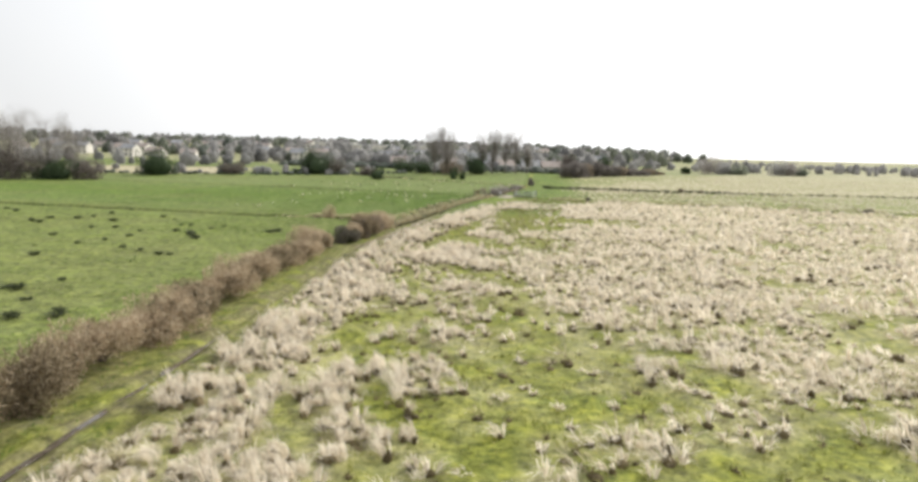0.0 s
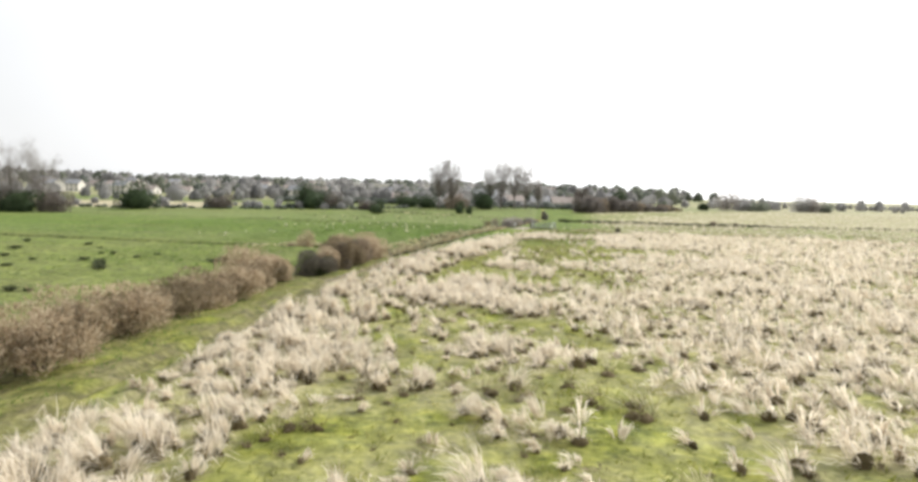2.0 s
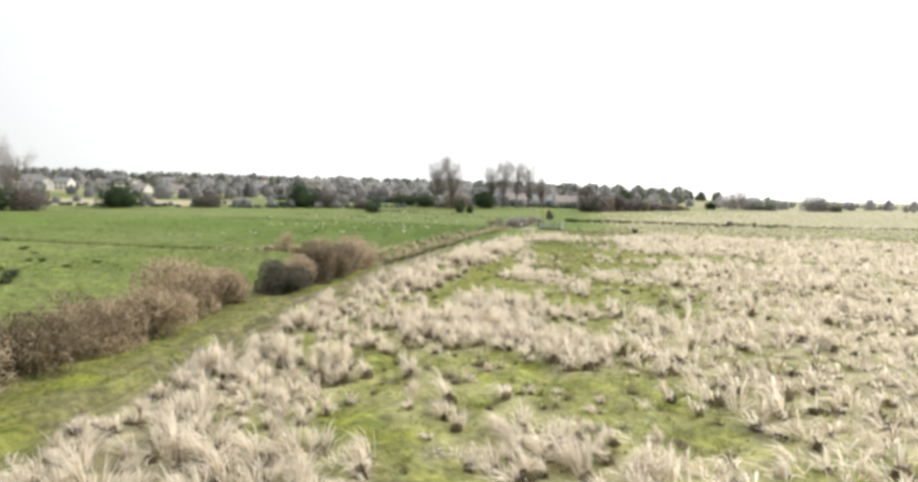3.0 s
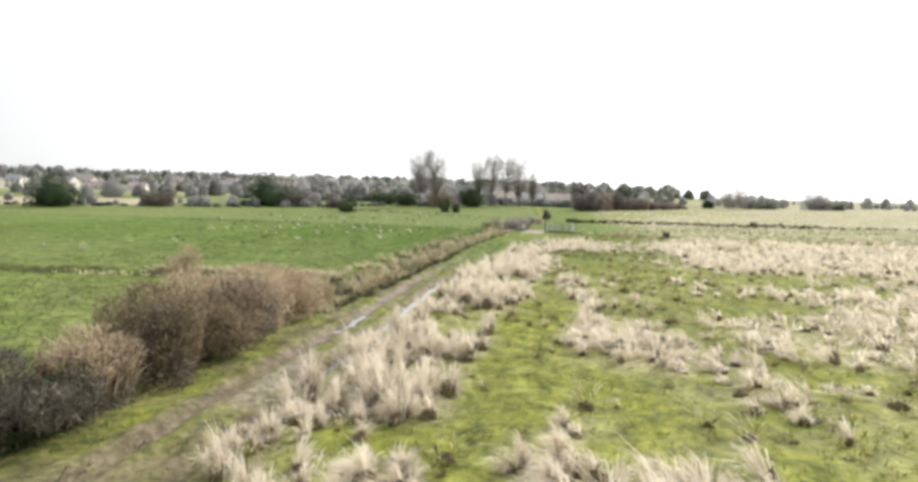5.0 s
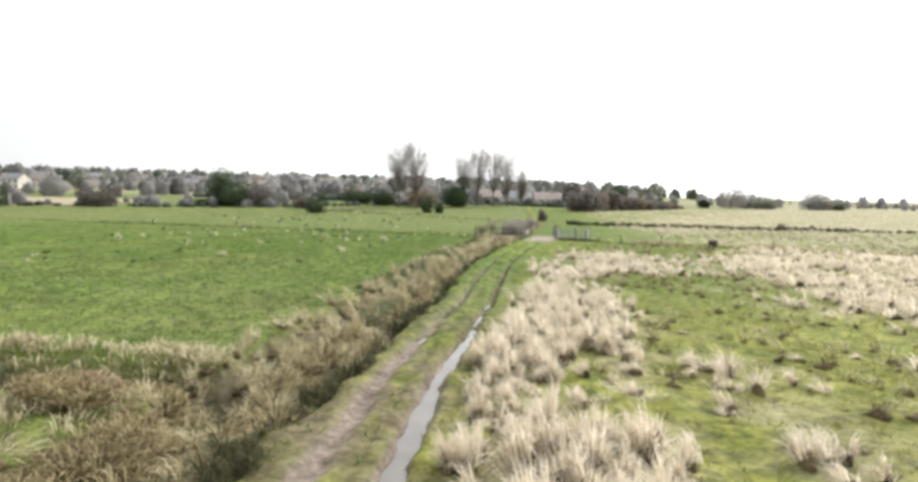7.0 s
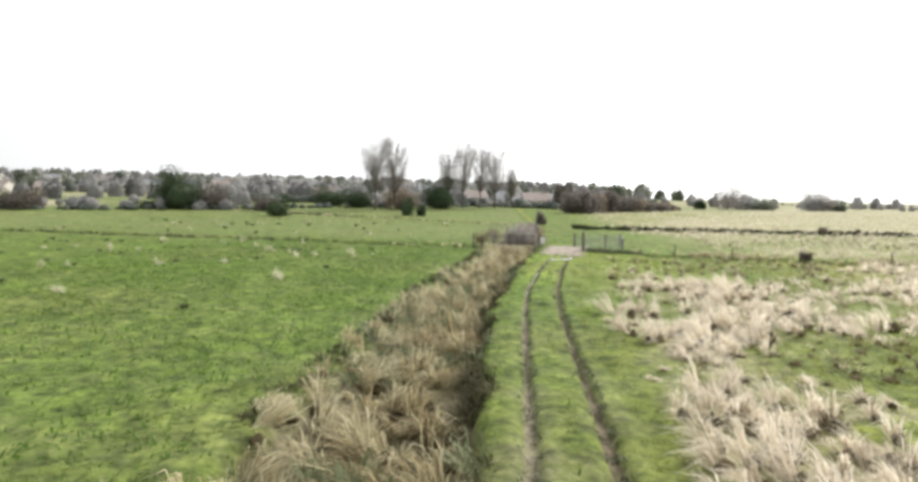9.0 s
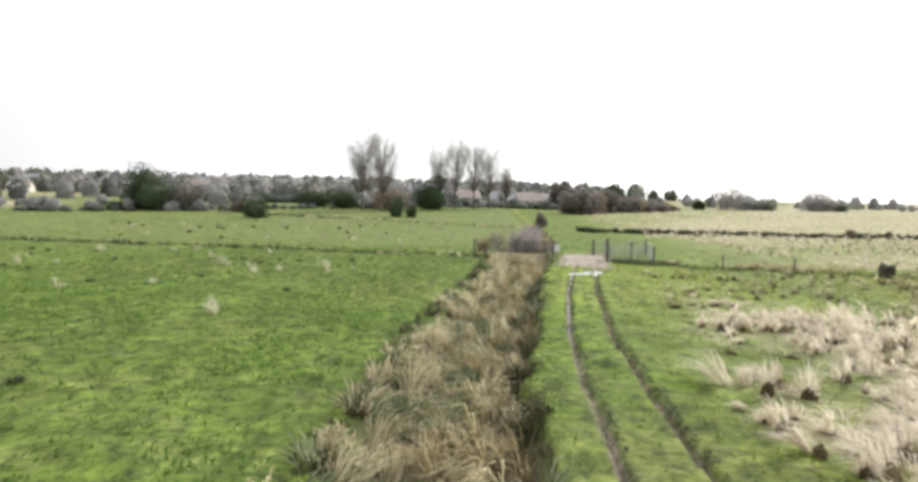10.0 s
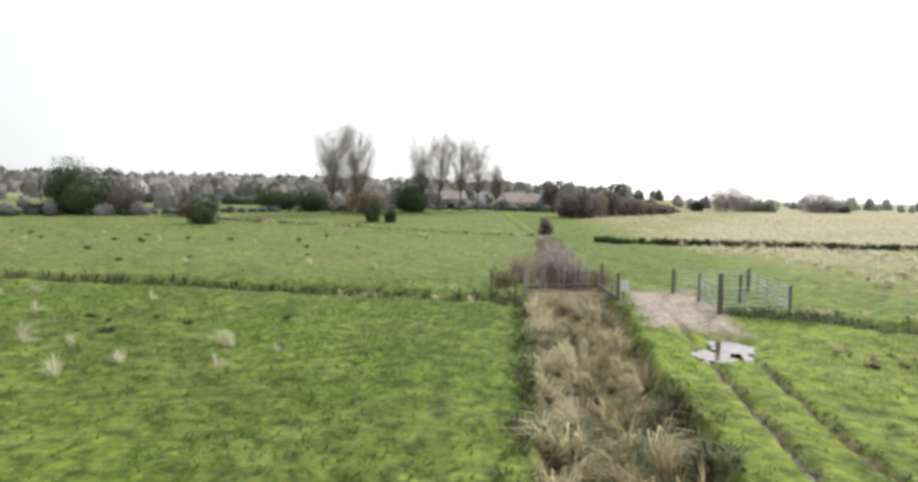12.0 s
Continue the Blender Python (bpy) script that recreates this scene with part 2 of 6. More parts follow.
M_REED_TWIG = blade_material("grey_twigs", ((0.2, (0.15, 0.12, 0.095)), (0.5, (0.29, 0.24, 0.19)), (0.85, (0.42, 0.36, 0.28))), 0.3, 0.8)
M_BARK = surface_material("bark", ((0.3, (0.07, 0.055, 0.045)), (0.7, (0.18, 0.15, 0.12))), 4.0, 0.9, 0, 0.6)
M_POST = surface_material("weathered_timber", ((0.3, (0.07, 0.06, 0.05)), (0.7, (0.20, 0.18, 0.155))), 6.0, 0.85, 0, 0.5)
M_PALE_TIMBER = surface_material("bleached_timber", ((0.3, (0.22, 0.20, 0.17)), (0.7, (0.42, 0.39, 0.34))), 5.0, 0.85, 0, 0.5)
M_STEEL = surface_material("galvanised_steel", ((0.3, (0.22, 0.24, 0.24)), (0.7, (0.40, 0.42, 0.41))), 8.0, 0.5, 0.5, 0.1)
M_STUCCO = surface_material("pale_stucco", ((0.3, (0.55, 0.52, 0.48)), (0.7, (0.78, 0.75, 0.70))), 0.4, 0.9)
M_BRICK = surface_material("red_brick", ((0.3, (0.21, 0.18, 0.165)), (0.7, (0.33, 0.285, 0.26))), 0.6, 0.9)
M_TILE = surface_material("roof_tile", ((0.3, (0.27, 0.225, 0.20)), (0.7, (0.40, 0.345, 0.315))), 0.5, 0.85)
M_SLATE = surface_material("slate", ((0.3, (0.20, 0.205, 0.215)), (0.7, (0.34, 0.345, 0.36))), 0.5, 0.7)
M_SHEET = surface_material("pale_roof_sheet", ((0.3, (0.62, 0.62, 0.61)), (0.7, (0.78, 0.78, 0.77))), 0.2, 0.6)
M_PANE = surface_material("dark_pane", ((0.3, (0.02, 0.025, 0.03)), (0.7, (0.05, 0.055, 0.06))), 1.0, 0.1)


# ---- mesh helpers ----
def np_mesh(name, verts, faces, material, cover=None, smooth=False):
    """A mesh from arrays: verts (n, 3), faces (m, 3 or 4)."""
    me = bpy.data.meshes.new(name)
    verts, faces = np.asarray(verts, np.float32), np.asarray(faces, np.int32)
    k = faces.shape[1]
    me.vertices.add(len(verts))
    me.vertices.foreach_set("co", verts.ravel())
    me.loops.add(faces.size)
    me.loops.foreach_set("vertex_index", faces.ravel())
    me.polygons.add(len(faces))
    me.polygons.foreach_set("loop_start", np.arange(0, faces.size, k, dtype=np.int32))
    if cover is not None:
        a = me.color_attributes.new("cover", "FLOAT_COLOR", "POINT")
        a.data.foreach_set("color", cover.astype(np.float32).ravel())
    me.update(calc_edges=True)
    if smooth:
        me.polygons.foreach_set("use_smooth", np.ones(len(faces), bool))
    me.materials.append(material)
    return me


def part(name, data, parent, label=""):
    """Links a mesh, or a bmesh, as one part under its thing."""
    ob = new(name, data)
    ob.parent = parent
    return tagged(ob, label)


def thing(name, where, label, category, group="", turn=0.0, kind=""):
    ob = new(name)
    ob.matrix_basis = pose(*where, 0, 0, turn)
    ob.empty_display_size = 0.2
    return tagged(ob, label, category, group, kind)


def box_mesh(name, boxes, material, bevel=0.01):
    """Bevelled boxes (centre, size, turn about z in degrees) joined into one mesh."""
    bm = bmesh.new()
    for c, s, turn in boxes:
        got = bmesh.ops.create_cube(bm, size=1.0, matrix=pose(*c, 0, 0, turn) @ Matrix.Diagonal((*s, 1)))
        if bevel:
            edges = list({e for v in got["verts"] for e in v.link_edges})
            bmesh.ops.bevel(bm, geom=edges, offset=bevel, segments=1, affect="EDGES")
    me = bpy.data.meshes.new(name)
    bm.to_mesh(me)
    bm.free()
    me.materials.append(material)
    return me


def tube_arrays(paths, sides=5):
    """Round tapered tubes: each path is (points (n, 3), radii (n))."""
    V, F, base = [], [], 0
    for pts, rad in paths:
        pts = np.asarray(pts, float)
        d = np.gradient(pts, axis=0)
        d /= np.linalg.norm(d, axis=1)[:, None] + 1e-9
        a = np.cross(d, (0.31, 0.87, 0.38))
        a /= np.linalg.norm(a, axis=1)[:, None] + 1e-9
        b = np.cross(d, a)
        ang = np.arange(sides) * 2 * np.pi / sides
        ring = pts[:, None] + np.asarray(rad)[:, None, None] * (np.cos(ang)[None, :, None] * a[:, None] + np.sin(ang)[None, :, None] * b[:, None])
        V.append(ring.reshape(-1, 3))
        i, j = np.meshgrid(np.arange(len(pts) - 1), np.arange(sides), indexing="ij")
        k = (j + 1) % sides
        F.append((base + np.stack([i * sides + j, i * sides + k, (i + 1) * sides + k, (i + 1) * sides + j], -1)).reshape(-1, 4))
        base += len(pts) * sides
    return np.concatenate(V), np.concatenate(F)


def leaf_arrays(rng, pts, size, long=1.0, up=0.0, out=None):
    """One small rhombic leaf or twig at each point; long stretches it, up and out lean its axis."""
    n = len(pts)
    ax = rng.normal(size=(n, 3))
    ax[:, 2] += up
    if out is not None:
        ax += out
    ax /= np.linalg.norm(ax, axis=1)[:, None]
    side = np.cross(ax, rng.normal(size=(n, 3)))
    side /= np.linalg.norm(side, axis=1)[:, None] + 1e-9
    s = (size * rng.uniform(0.6, 1.4, n))[:, None]
    V = np.stack([pts - ax * s * long * 0.5, pts + side * s * 0.5, pts + ax * s * long * 0.5, pts - side * s * 0.5], 1).reshape(-1, 3)
    return V, np.arange(4 * n).reshape(-1, 4)


def blade_arrays(rng, base, tip, width, bend=0.35, mid_z=None):
    """Arched grass blades of two triangles, from base to tip (n, 3)."""
    n = len(base)
    d = tip - base
    side = np.stack([-d[:, 1], d[:, 0], np.zeros(n)], 1) + rng.normal(size=(n, 3)) * 0.15
    side[:, 2] = 0
    side /= np.linalg.norm(side, axis=1)[:, None] + 1e-9
    side *= (np.broadcast_to(width, n) * 0.62)[:, None]
    mid = base + d * 0.45
    if mid_z is None:
        mid[:, 2] += np.linalg.norm(d[:, :2], axis=1) * bend
    else:
        mid[:, 2] = mid_z
    V = np.stack([base, mid - side, mid + side, tip], 1).reshape(-1, 3)
    o = 4 * np.arange(n)[:, None]
    F = np.concatenate([o + (0, 2, 1), o + (1, 2, 3)], 1).reshape(-1, 3)
    return V, F


def mound_arrays(rng, cx, cy, cz, r, h, profile, sides=9, rough=0.18, lean=(0.0, 0.0)):
    """Many uneven mounds at once: the profile is rows of (share of the radius, share of the height)."""
    m, k = len(cx), len(profile)
    ang = np.arange(sides) * 2 * np.pi / sides
    P = np.array(profile)
    wob = 1 + rough * rng.normal(size=(m, k, sides))
    rad = r[:, None, None] * P[None, :, 0, None] * wob
    sq = rng.uniform(0.8, 1.25, m)[:, None, None]
    up = h[:, None, None] * P[None, :, 1, None] * (1 + 0.5 * rough * rng.normal(size=(m, k, sides)) * (P[None, :, 1, None] > 0.2))
    X = cx[:, None, None] + rad * np.cos(ang) * sq + lean[0] * up
    Y = cy[:, None, None] + rad * np.sin(ang) / sq + lean[1] * up
    V = np.stack([X, Y, cz[:, None, None] + up], -1).reshape(-1, 3)
    i, j = np.meshgrid(np.arange(k - 1), np.arange(sides), indexing="ij")
    n = (j + 1) % sides
    quad = np.stack([i * sides + j, i * sides + n, (i + 1) * sides + n, (i + 1) * sides + j], -1).reshape(-1, 4)
    F = (np.arange(m)[:, None, None] * k * sides + quad[None]).reshape(-1, 4)
    return V, F


def join(arrays):
    V, F, b = [], [], 0
    for v, f in arrays:
        V.append(v)
        F.append(f + b)
        b += len(v)
    return np.concatenate(V), np.concatenate(F)


def value_noise(x, y, scale, seed=0):
    """Smooth noise in 0..1 over the plan; scale is the size of its lumps in metres."""
    u, v = np.asarray(x, float) / scale, np.asarray(y, float) / scale
    i, j = np.floor(u), np.floor(v)
    fu, fv = u - i, v - j
    fu, fv = fu * fu * (3 - 2 * fu), fv * fv * (3 - 2 * fv)

    def h(a, b):
        s = np.sin(a * 127.1 + b * 311.7 + seed * 74.7) * 43758.5453
        return s - np.floor(s)

    return (h(i, j) * (1 - fu) + h(i + 1, j) * fu) * (1 - fv) + (h(i, j + 1) * (1 - fu) + h(i + 1, j + 1) * fu) * fv


def smooth(a, b, x):
    t = np.clip((np.asarray(x, float) - a) / (b - a), 0, 1)
    return t * t * (3 - 2 * t)


# ---- the plan: lines of the track, ditches and fields ----
def rut_left(y):
    return np.interp(y, (-20, 0, 15, 29, 45, 55, 62, 70, 82, 95, 109, 115, 124, 132, 139, 150), (0.2, -0.6, -1.6, -2.8, -4.2, -4.8, -4.5, -4.1, -3.8, -2.7, -2.0, -1.5, -0.2, 1.2, 2.6, 4.2))


def rut_right(y):
    return rut_left(y) + 1.36


def reed_right(y):
    return np.interp(y, (70, 80, 85, 95, 109, 114, 124, 130, 139, 147, 160, 190), (-5.5, -4.8, -4.3, -3.6, -3.2, -2.6, -1.5, -0.5, 0.9, 1.8, 3.0, 6.4)) + 0.5 * (value_noise(y * 0.0, y, 1.3, 47) - 0.5)


def reed_left(y):
    return np.interp(y, (74, 80, 86, 91, 107, 114, 124, 130, 140, 147, 160, 190), (-9.0, -8.7, -8.4, -7.9, -6.8, -6.4, -5.2, -4.4, -3.5, -2.6, -0.6, 4.2))


def cross_1(x):
    return np.interp(x, (-300, -69, -49, -29, -19, -8), (98, 85.6, 84.0, 81.8, 82.0, 81.5))


def cross_2(x):
    return np.interp(x, (-300, -43, -22, -3.5), (190, 150.3, 147.0, 143.2))


def cross_3(x):
    return np.interp(x, (-300, -39, -22, 6.6), (290, 217, 213, 203))


def right_0(x):
    return np.interp(x, (6, 12, 20, 45, 75, 200), (139.2, 137.4, 135.0, 131.0, 125.0, 112))


def right_1(x):
    return np.interp(x, (11, 22, 45, 65, 100, 300), (189.5, 187.6, 185.5, 187, 194, 215))


def field_end(x):
    return np.interp(x, (-400, -180, -120, -60), (150, 172, 192, 220))


def dry_cover(x, y):
    """How much tall dead grass stands at a place, 0 to 1."""
    n = 0.6 * value_noise(x, y, 7.0, 3) + 0.4 * value_noise(x, y, 2.3, 8)
    s = x - rut_right(y)
    lo = np.interp(y, (0, 26, 32, 46, 55, 64, 72, 85, 95, 102, 110, 124, 130), (0.2, 0.0, -0.7, -0.6, 0.1, 0.4, 0.7, 0.8, 1.2, 1.5, 2.4, 4.0, 6.5))
    hi = np.interp(y, (0, 15, 30, 45, 60, 73, 81, 94, 105, 117, 130), (4.5, 4.2, 4.0, 4.5, 4.6, 4.3, 5.4, 6.2, 7.5, 9.5, 13))
    strip = np.interp(y, (0, 66, 72, 80, 92, 104, 130), (0.86, 0.78, 0.62, 0.55, 0.52, 0.5, 0.45)) * smooth(-0.3, 0.4, s - lo) * smooth(0.5, -0.7, s - hi)
    edge = np.interp(y, (-30, 18, 28, 36, 42, 50, 56, 62, 70, 80, 95, 115, 128), (24, 22, 17, 11, 9.3, 8.5, 8.5, 13, 12.5, 13.5, 13, 14, 17))
    field = smooth(-1.2, 2.5, x - edge) * np.interp(y, (24, 40), (0.72, 1.0))
    field = field * (1 - 0.7 * np.exp(-(((x - 16.5) / 8.0) ** 4 + ((y - 87) / 5.0) ** 4)))
    clump = np.exp(-(((x - 5.7) / 2.0) ** 4 + ((y - 69.0) / 4.6) ** 4))
    clump = np.maximum(clump, 0.85 * np.exp(-(((x - 10.3) / 2.2) ** 4 + ((y - 71.5) / 3.2) ** 4)))
    clump = np.maximum(clump, 0.8 * np.exp(-(((x - 3.3) / 2.4) ** 4 + ((y - 104.5) / 5.5) ** 4)))
    clump = np.maximum(clump, 0.95 * np.exp(-(((x - 4.6) / 4.4) ** 4 + ((y - 53.5) / 5.5) ** 4)))
    clump = np.maximum(clump, 0.62 * np.exp(-(((x - 5.5) / 1.5) ** 4 + ((y - 76.6) / 2.9) ** 4)))
    clump = np.maximum(clump, 0.55 * np.exp(-(((x - 4.7) / 0.9) ** 4 + ((y - 82.0) / 3.4) ** 4)))
    patch = 0.85 * np.exp(-(((x - 6.4) / 3.6) ** 2 + ((y - 113) / 9.5) ** 2))
    patch = np.maximum(patch, 0.74 * np.exp(-(((x - 6.2) / 3.8) ** 4 + ((y - 110.5) / 9.0) ** 4)))
    low = np.interp(y, (36, 48, 66, 78, 96, 106, 122, 130), (0.4, 0.52, 0.5, 0.28, 0.3, 0.5, 0.5, 0.2)) * smooth(1.5, 4, s) * (y < 128)
    ragged = 0.45 * (value_noise(x, y, 4.0, 33) - 0.5) + 0.5 * (value_noise(x, y, 1.5, 34) - 0.5)
    d = np.maximum.reduce([strip, field * 0.92, clump, patch, low])
    d = d * (1 - 0.75 * smooth(122, 127, y) * smooth(24, 18, x))
    d = d * (1 - 0.9 * np.exp(-(((x - 2.5 - 0.12 * (y - 68)) / 1.05) ** 4)) * smooth(57, 61, y) * smooth(80, 73, y))
    d = np.clip(d + 1.25 * ragged * smooth(0.05, 0.35, d), 0, 1) * smooth(0.22, 0.6, n + 0.25 * d)
    beside = smooth(0.8, 2.6, np.abs(y - right_1(x)))
    d = np.where(y > right_0(x) - 6, d * smooth(0, 1, (right_0(x) - 2.0 - y) / 4.0) , d)
    beyond = beside * smooth(1.5, 6, y - right_0(x)) * smooth(15, 25, x) * (0.3 + 0.42 * smooth(0.42, 0.62, n))
    far = smooth(1.6, 4.6, y - right_1(x)) * smooth(-3, 9, x - 24 - 0.6 * np.maximum(y - 216, 0) + 10 * (value_noise(x, y, 14.0, 38) - 0.5)) * 0.95
    return np.where(s > -1.0, np.maximum.reduce([d, beyond, far]), 0.0)


def base_height(x, y):
    """The lie of the land without small unevenness."""
    x, y = np.asarray(x, float), np.asarray(y, float)
    s = y + 0.25 * (-20 - x)
    rise = np.interp(s, (203, 258, 340, 600), (0, 2.5, 3.2, 4.0)) * (0.75 + 0.25 * smooth(34, -6, x))
    hill = np.interp(np.hypot(x + 60, y), (330, 460, 760, 1000, 1500, 2600), (0, 2, 13, 19, 16, 0)) * smooth(420, -40, x) * smooth(100, 260, y)
    swell = 26 * np.exp(-(((y - 2600) / 420) ** 2)) * smooth(-200, 500, x)
    return rise + hill + swell


def height(x, y):
    x, y = np.asarray(x, float), np.asarray(y, float)
    z = base_height(x, y)
    near = smooth(260, 120, np.abs(y - 80)) * smooth(120, 60, np.abs(x))
    z = z + near * (0.10 * (value_noise(x, y, 1.1, 1) - 0.5) + 0.15 * (value_noise(x, y, 0.62, 7) - 0.5) + 0.08 * (value_noise(x, y, 3.5, 2) - 0.5))
    on = smooth(-20, -10, y) * smooth(142, 136, y)
    wob = 0.06 * (value_noise(x * 0, y, 4.0, 5) - 0.5)
    broad = np.interp(y, (85, 100), (0.24, 0.10))
    wet_left = np.interp(y, (68.2, 69, 71, 71.8, 83, 84.5, 85.5, 87, 88, 90), (0, 0.75, 0.75, 0.0, 0.0, 0.7, 0.35, 0.7, 0.3, 0))
    wet_right = np.interp(y, (62, 64, 66.5, 67.5, 70, 74, 75, 78.5, 80, 82, 90.8, 92), (0, 0.9, 0.9, 0.35, 0.8, 0.8, 0.35, 0.8, 0.5, 0.9, 0.95, 0))
    for line, seed, wet in ((rut_left(y), 421, wet_left), (rut_right(y), 568, wet_right)):
        ragged = broad * (0.6 + 0.75 * value_noise(np.sign(x - line) * 7.0 + line * 0, y, 0.75, 66) + 0.8 * (value_noise(np.sign(x - line) * 7.0 + line * 0, y, 0.35, 70) - 0.5))
        silt = 0.4 + 0.9 * np.where((y > 60) & (y < 93), np.clip(wet + 0.4 * (value_noise(line * 0, y, 0.9, seed) - 0.5), 0, 1), np.where(y > 93, 0.7, 0.3))
        z = z - on * silt * (np.interp(y, (88, 104), (0.17, 0.13)) + 0.06 * value_noise(x * 0, y, 6.0, 6)) * np.exp(-(((x - line - wob) / ragged) ** 4))
        z = z + on * np.interp(y, (88, 102), (0.05, 0.012)) * np.exp(-(((np.abs(x - line - wob) - 0.42) / 0.16) ** 2))
    z = z - 0.28 * np.exp(-(((x - 2.3 - 0.4 * (y - 133.4)) / 1.15) ** 4 + ((y - 133.5) / 1.8) ** 4))
    mid, half = (reed_left(y) + reed_right(y)) / 2, (reed_right(y) - reed_left(y)) / 2
    z = z - 0.75 * np.where(x < mid, smooth(1.0, 0.6, (mid - x) / half), smooth(1.0, 0.78, (x - mid) / half)) * smooth(71, 75, y) * (1 - smooth(142.5, 144, y) * smooth(150, 148, y)) * smooth(200, 188, y)
    for line, lo, hi, deep, wide in ((cross_1(x), -300, -6.5, 0.9, 1.2), (cross_2(x), -300, -2.6, 0.8, 1.0), (cross_3(x), -300, 5, 0.6, 0.9), (right_0(x), 8.6, 200, 0.7, 0.9), (right_1(x), 12, 300, 0.7, 1.0)):
        z = z - deep * np.exp(-(((y - line) / wide) ** 4)) * smooth(lo, lo + 1.5, x) * smooth(hi, hi - 1.0, x)
    return z


# ---- ground: one sheet to the horizon ----
def spaced(stops):
    """Grid lines: (from, step) up to the last value."""
    out = []
    for (a, s), (b, _) in zip(stops, stops[1:]):
        out.append(np.linspace(a, b, max(1, round((b - a) / s)), endpoint=False))
    return np.concatenate([*out, [stops[-1][0]]])


def build_ground():
    gx = spaced(((-3200, 220), (-700, 40), (-220, 8), (-70, 1.4), (-30, 0.6), (-11, 0.3), (-5.2, 0.12), (-3.2, 0.07), (3.0, 0.13), (4, 0.3), (9, 0.65), (26, 1.4), (80, 8), (300, 40), (800, 220), (3200, 0)))
    gy = spaced(((-400, 40), (-30, 2.0), (8, 0.65), (44, 0.5), (62, 0.24), (93, 0.5), (140, 0.7), (152, 1.0), (222, 3.0), (340, 14), (900, 45), (1600, 110), (4200, 0)))
    X, Y = np.meshgrid(gx, gy, indexing="ij")
    x, y = X.ravel(), Y.ravel()
    dry = dry_cover(x, y)
    z = height(x, y) + 0.06 * dry * value_noise(x, y, 0.8, 9)
    on = smooth(-20, -10, y) * smooth(139, 134, y)
    wob = 0.06 * (value_noise(x * 0, y, 4.0, 5) - 0.5)
    broad = np.interp(y, (85, 100), (0.30, 0.105))
    mud = sum(np.exp(-(((x - line - wob) / broad) ** 4)) for line in (rut_left(y), rut_right(y))) * on * (0.55 + 0.45 * value_noise(x, y, 1.5, 4)) * np.interp(y, (46, 56, 66, 70, 86, 92), (0.5, 1.0, 1.0, 1.4, 1.4, 1.0))
    mid, half = (reed_left(y) + reed_right(y)) / 2, (reed_right(y) - reed_left(y)) / 2
    ditch = smooth(1.02, 0.8, np.abs(x - mid) / half) * smooth(71, 75, y) * smooth(195, 186, y)
    mud = np.maximum(mud, 0.8 * ditch)
    for line, lo, hi, wide in ((cross_1(x), -300, -6.5, 1.1), (cross_2(x), -300, -2.6, 0.9), (cross_3(x), -300, 5, 0.8), (right_0(x), 8.6, 200, 0.8), (right_1(x), 12, 300, 1.0)):
        mud = np.maximum(mud, 0.9 * np.exp(-(((y - line) / wide) ** 4)) * smooth(lo, lo + 1.5, x) * smooth(hi, hi - 1.0, x))
    hedge = smooth(10, 14, y) * smooth(72, 68, y) * np.exp(-(((x - hedge_line(y)) / 1.3) ** 4))
    mud = np.maximum(mud, 0.45 * hedge)
    lush = np.where(x < reed_left(y) + 1.0, np.interp(y, (70, 95), (0.62, 0.85)), 0.15)
    s = x - rut_right(y)
    lush = np.maximum(lush, np.interp(y, (104, 122), (0.72, 0.95)) * smooth(86, 104, y) * smooth(150, 138, y) * smooth(26, 8, x) * (x > reed_right(y) - 0.5))
    lush = np.where((y > right_0(x)) & (x > reed_right(y)), np.interp(x, (15, 26), (0.8, 0.5)), lush)
    lush = np.where(y > 320, 0.85, lush)
    worn = smooth(2.8, 1.0, np.abs(x - rut_left(y) - 0.2)) * on * smooth(118, 92, y)
    lush = lush + (np.interp(y, (82, 100), (0.22, 0.9)) - lush) * worn
    mud = np.maximum(mud, 0.36 * worn * smooth(0.05, 0.55, value_noise(x, y, 0.9, 14)) * smooth(94, 80, y) + 0.45 * worn * value_noise(x, y, 0.9, 14) * np.interp(y, (48, 62), (0.55, 1.0)))
    mire = np.exp(-(((x - rut_left(y) - 0.62 - wob - 0.25 * (value_noise(x, y, 0.8, 64) - 0.5)) / 0.62) ** 4)) * smooth(59, 62, y) * smooth(67.0, 65, y)
    # dark wet mud in the ruts, doubling as bank shade in the right one
    soaked_shade = sum(np.exp(-(((x - line - wob) / 0.34) ** 4)) for line in (rut_left(y) - 0.15, rut_right(y) + 0.05)) * smooth(52, 57, y) * smooth(67.5, 65.5, y) * (0.7 + 0.3 * value_noise(x, y, 0.7, 65))
    mud = np.maximum.reduce([mud, 0.92 * mire * (0.55 + 0.6 * value_noise(x, y, 0.5, 67)), soaked_shade])
    yard = smooth(1.25, 0.85, np.maximum(np.abs(x - 3.1 - 0.2 * (y - 139)) / 1.7, np.abs(y - 141.2) / 5.0) + 0.35 * (value_noise(x, y, 0.9, 15) - 0.5))
    mud = np.maximum(mud, 0.95 * yard)
    straw = np.where((y > 150) & (x > 10), np.clip(0.75 * dry, 0, 1) * (0.35 + 0.65 * value_noise(x, y * 2, 6.0, 16)), 0)
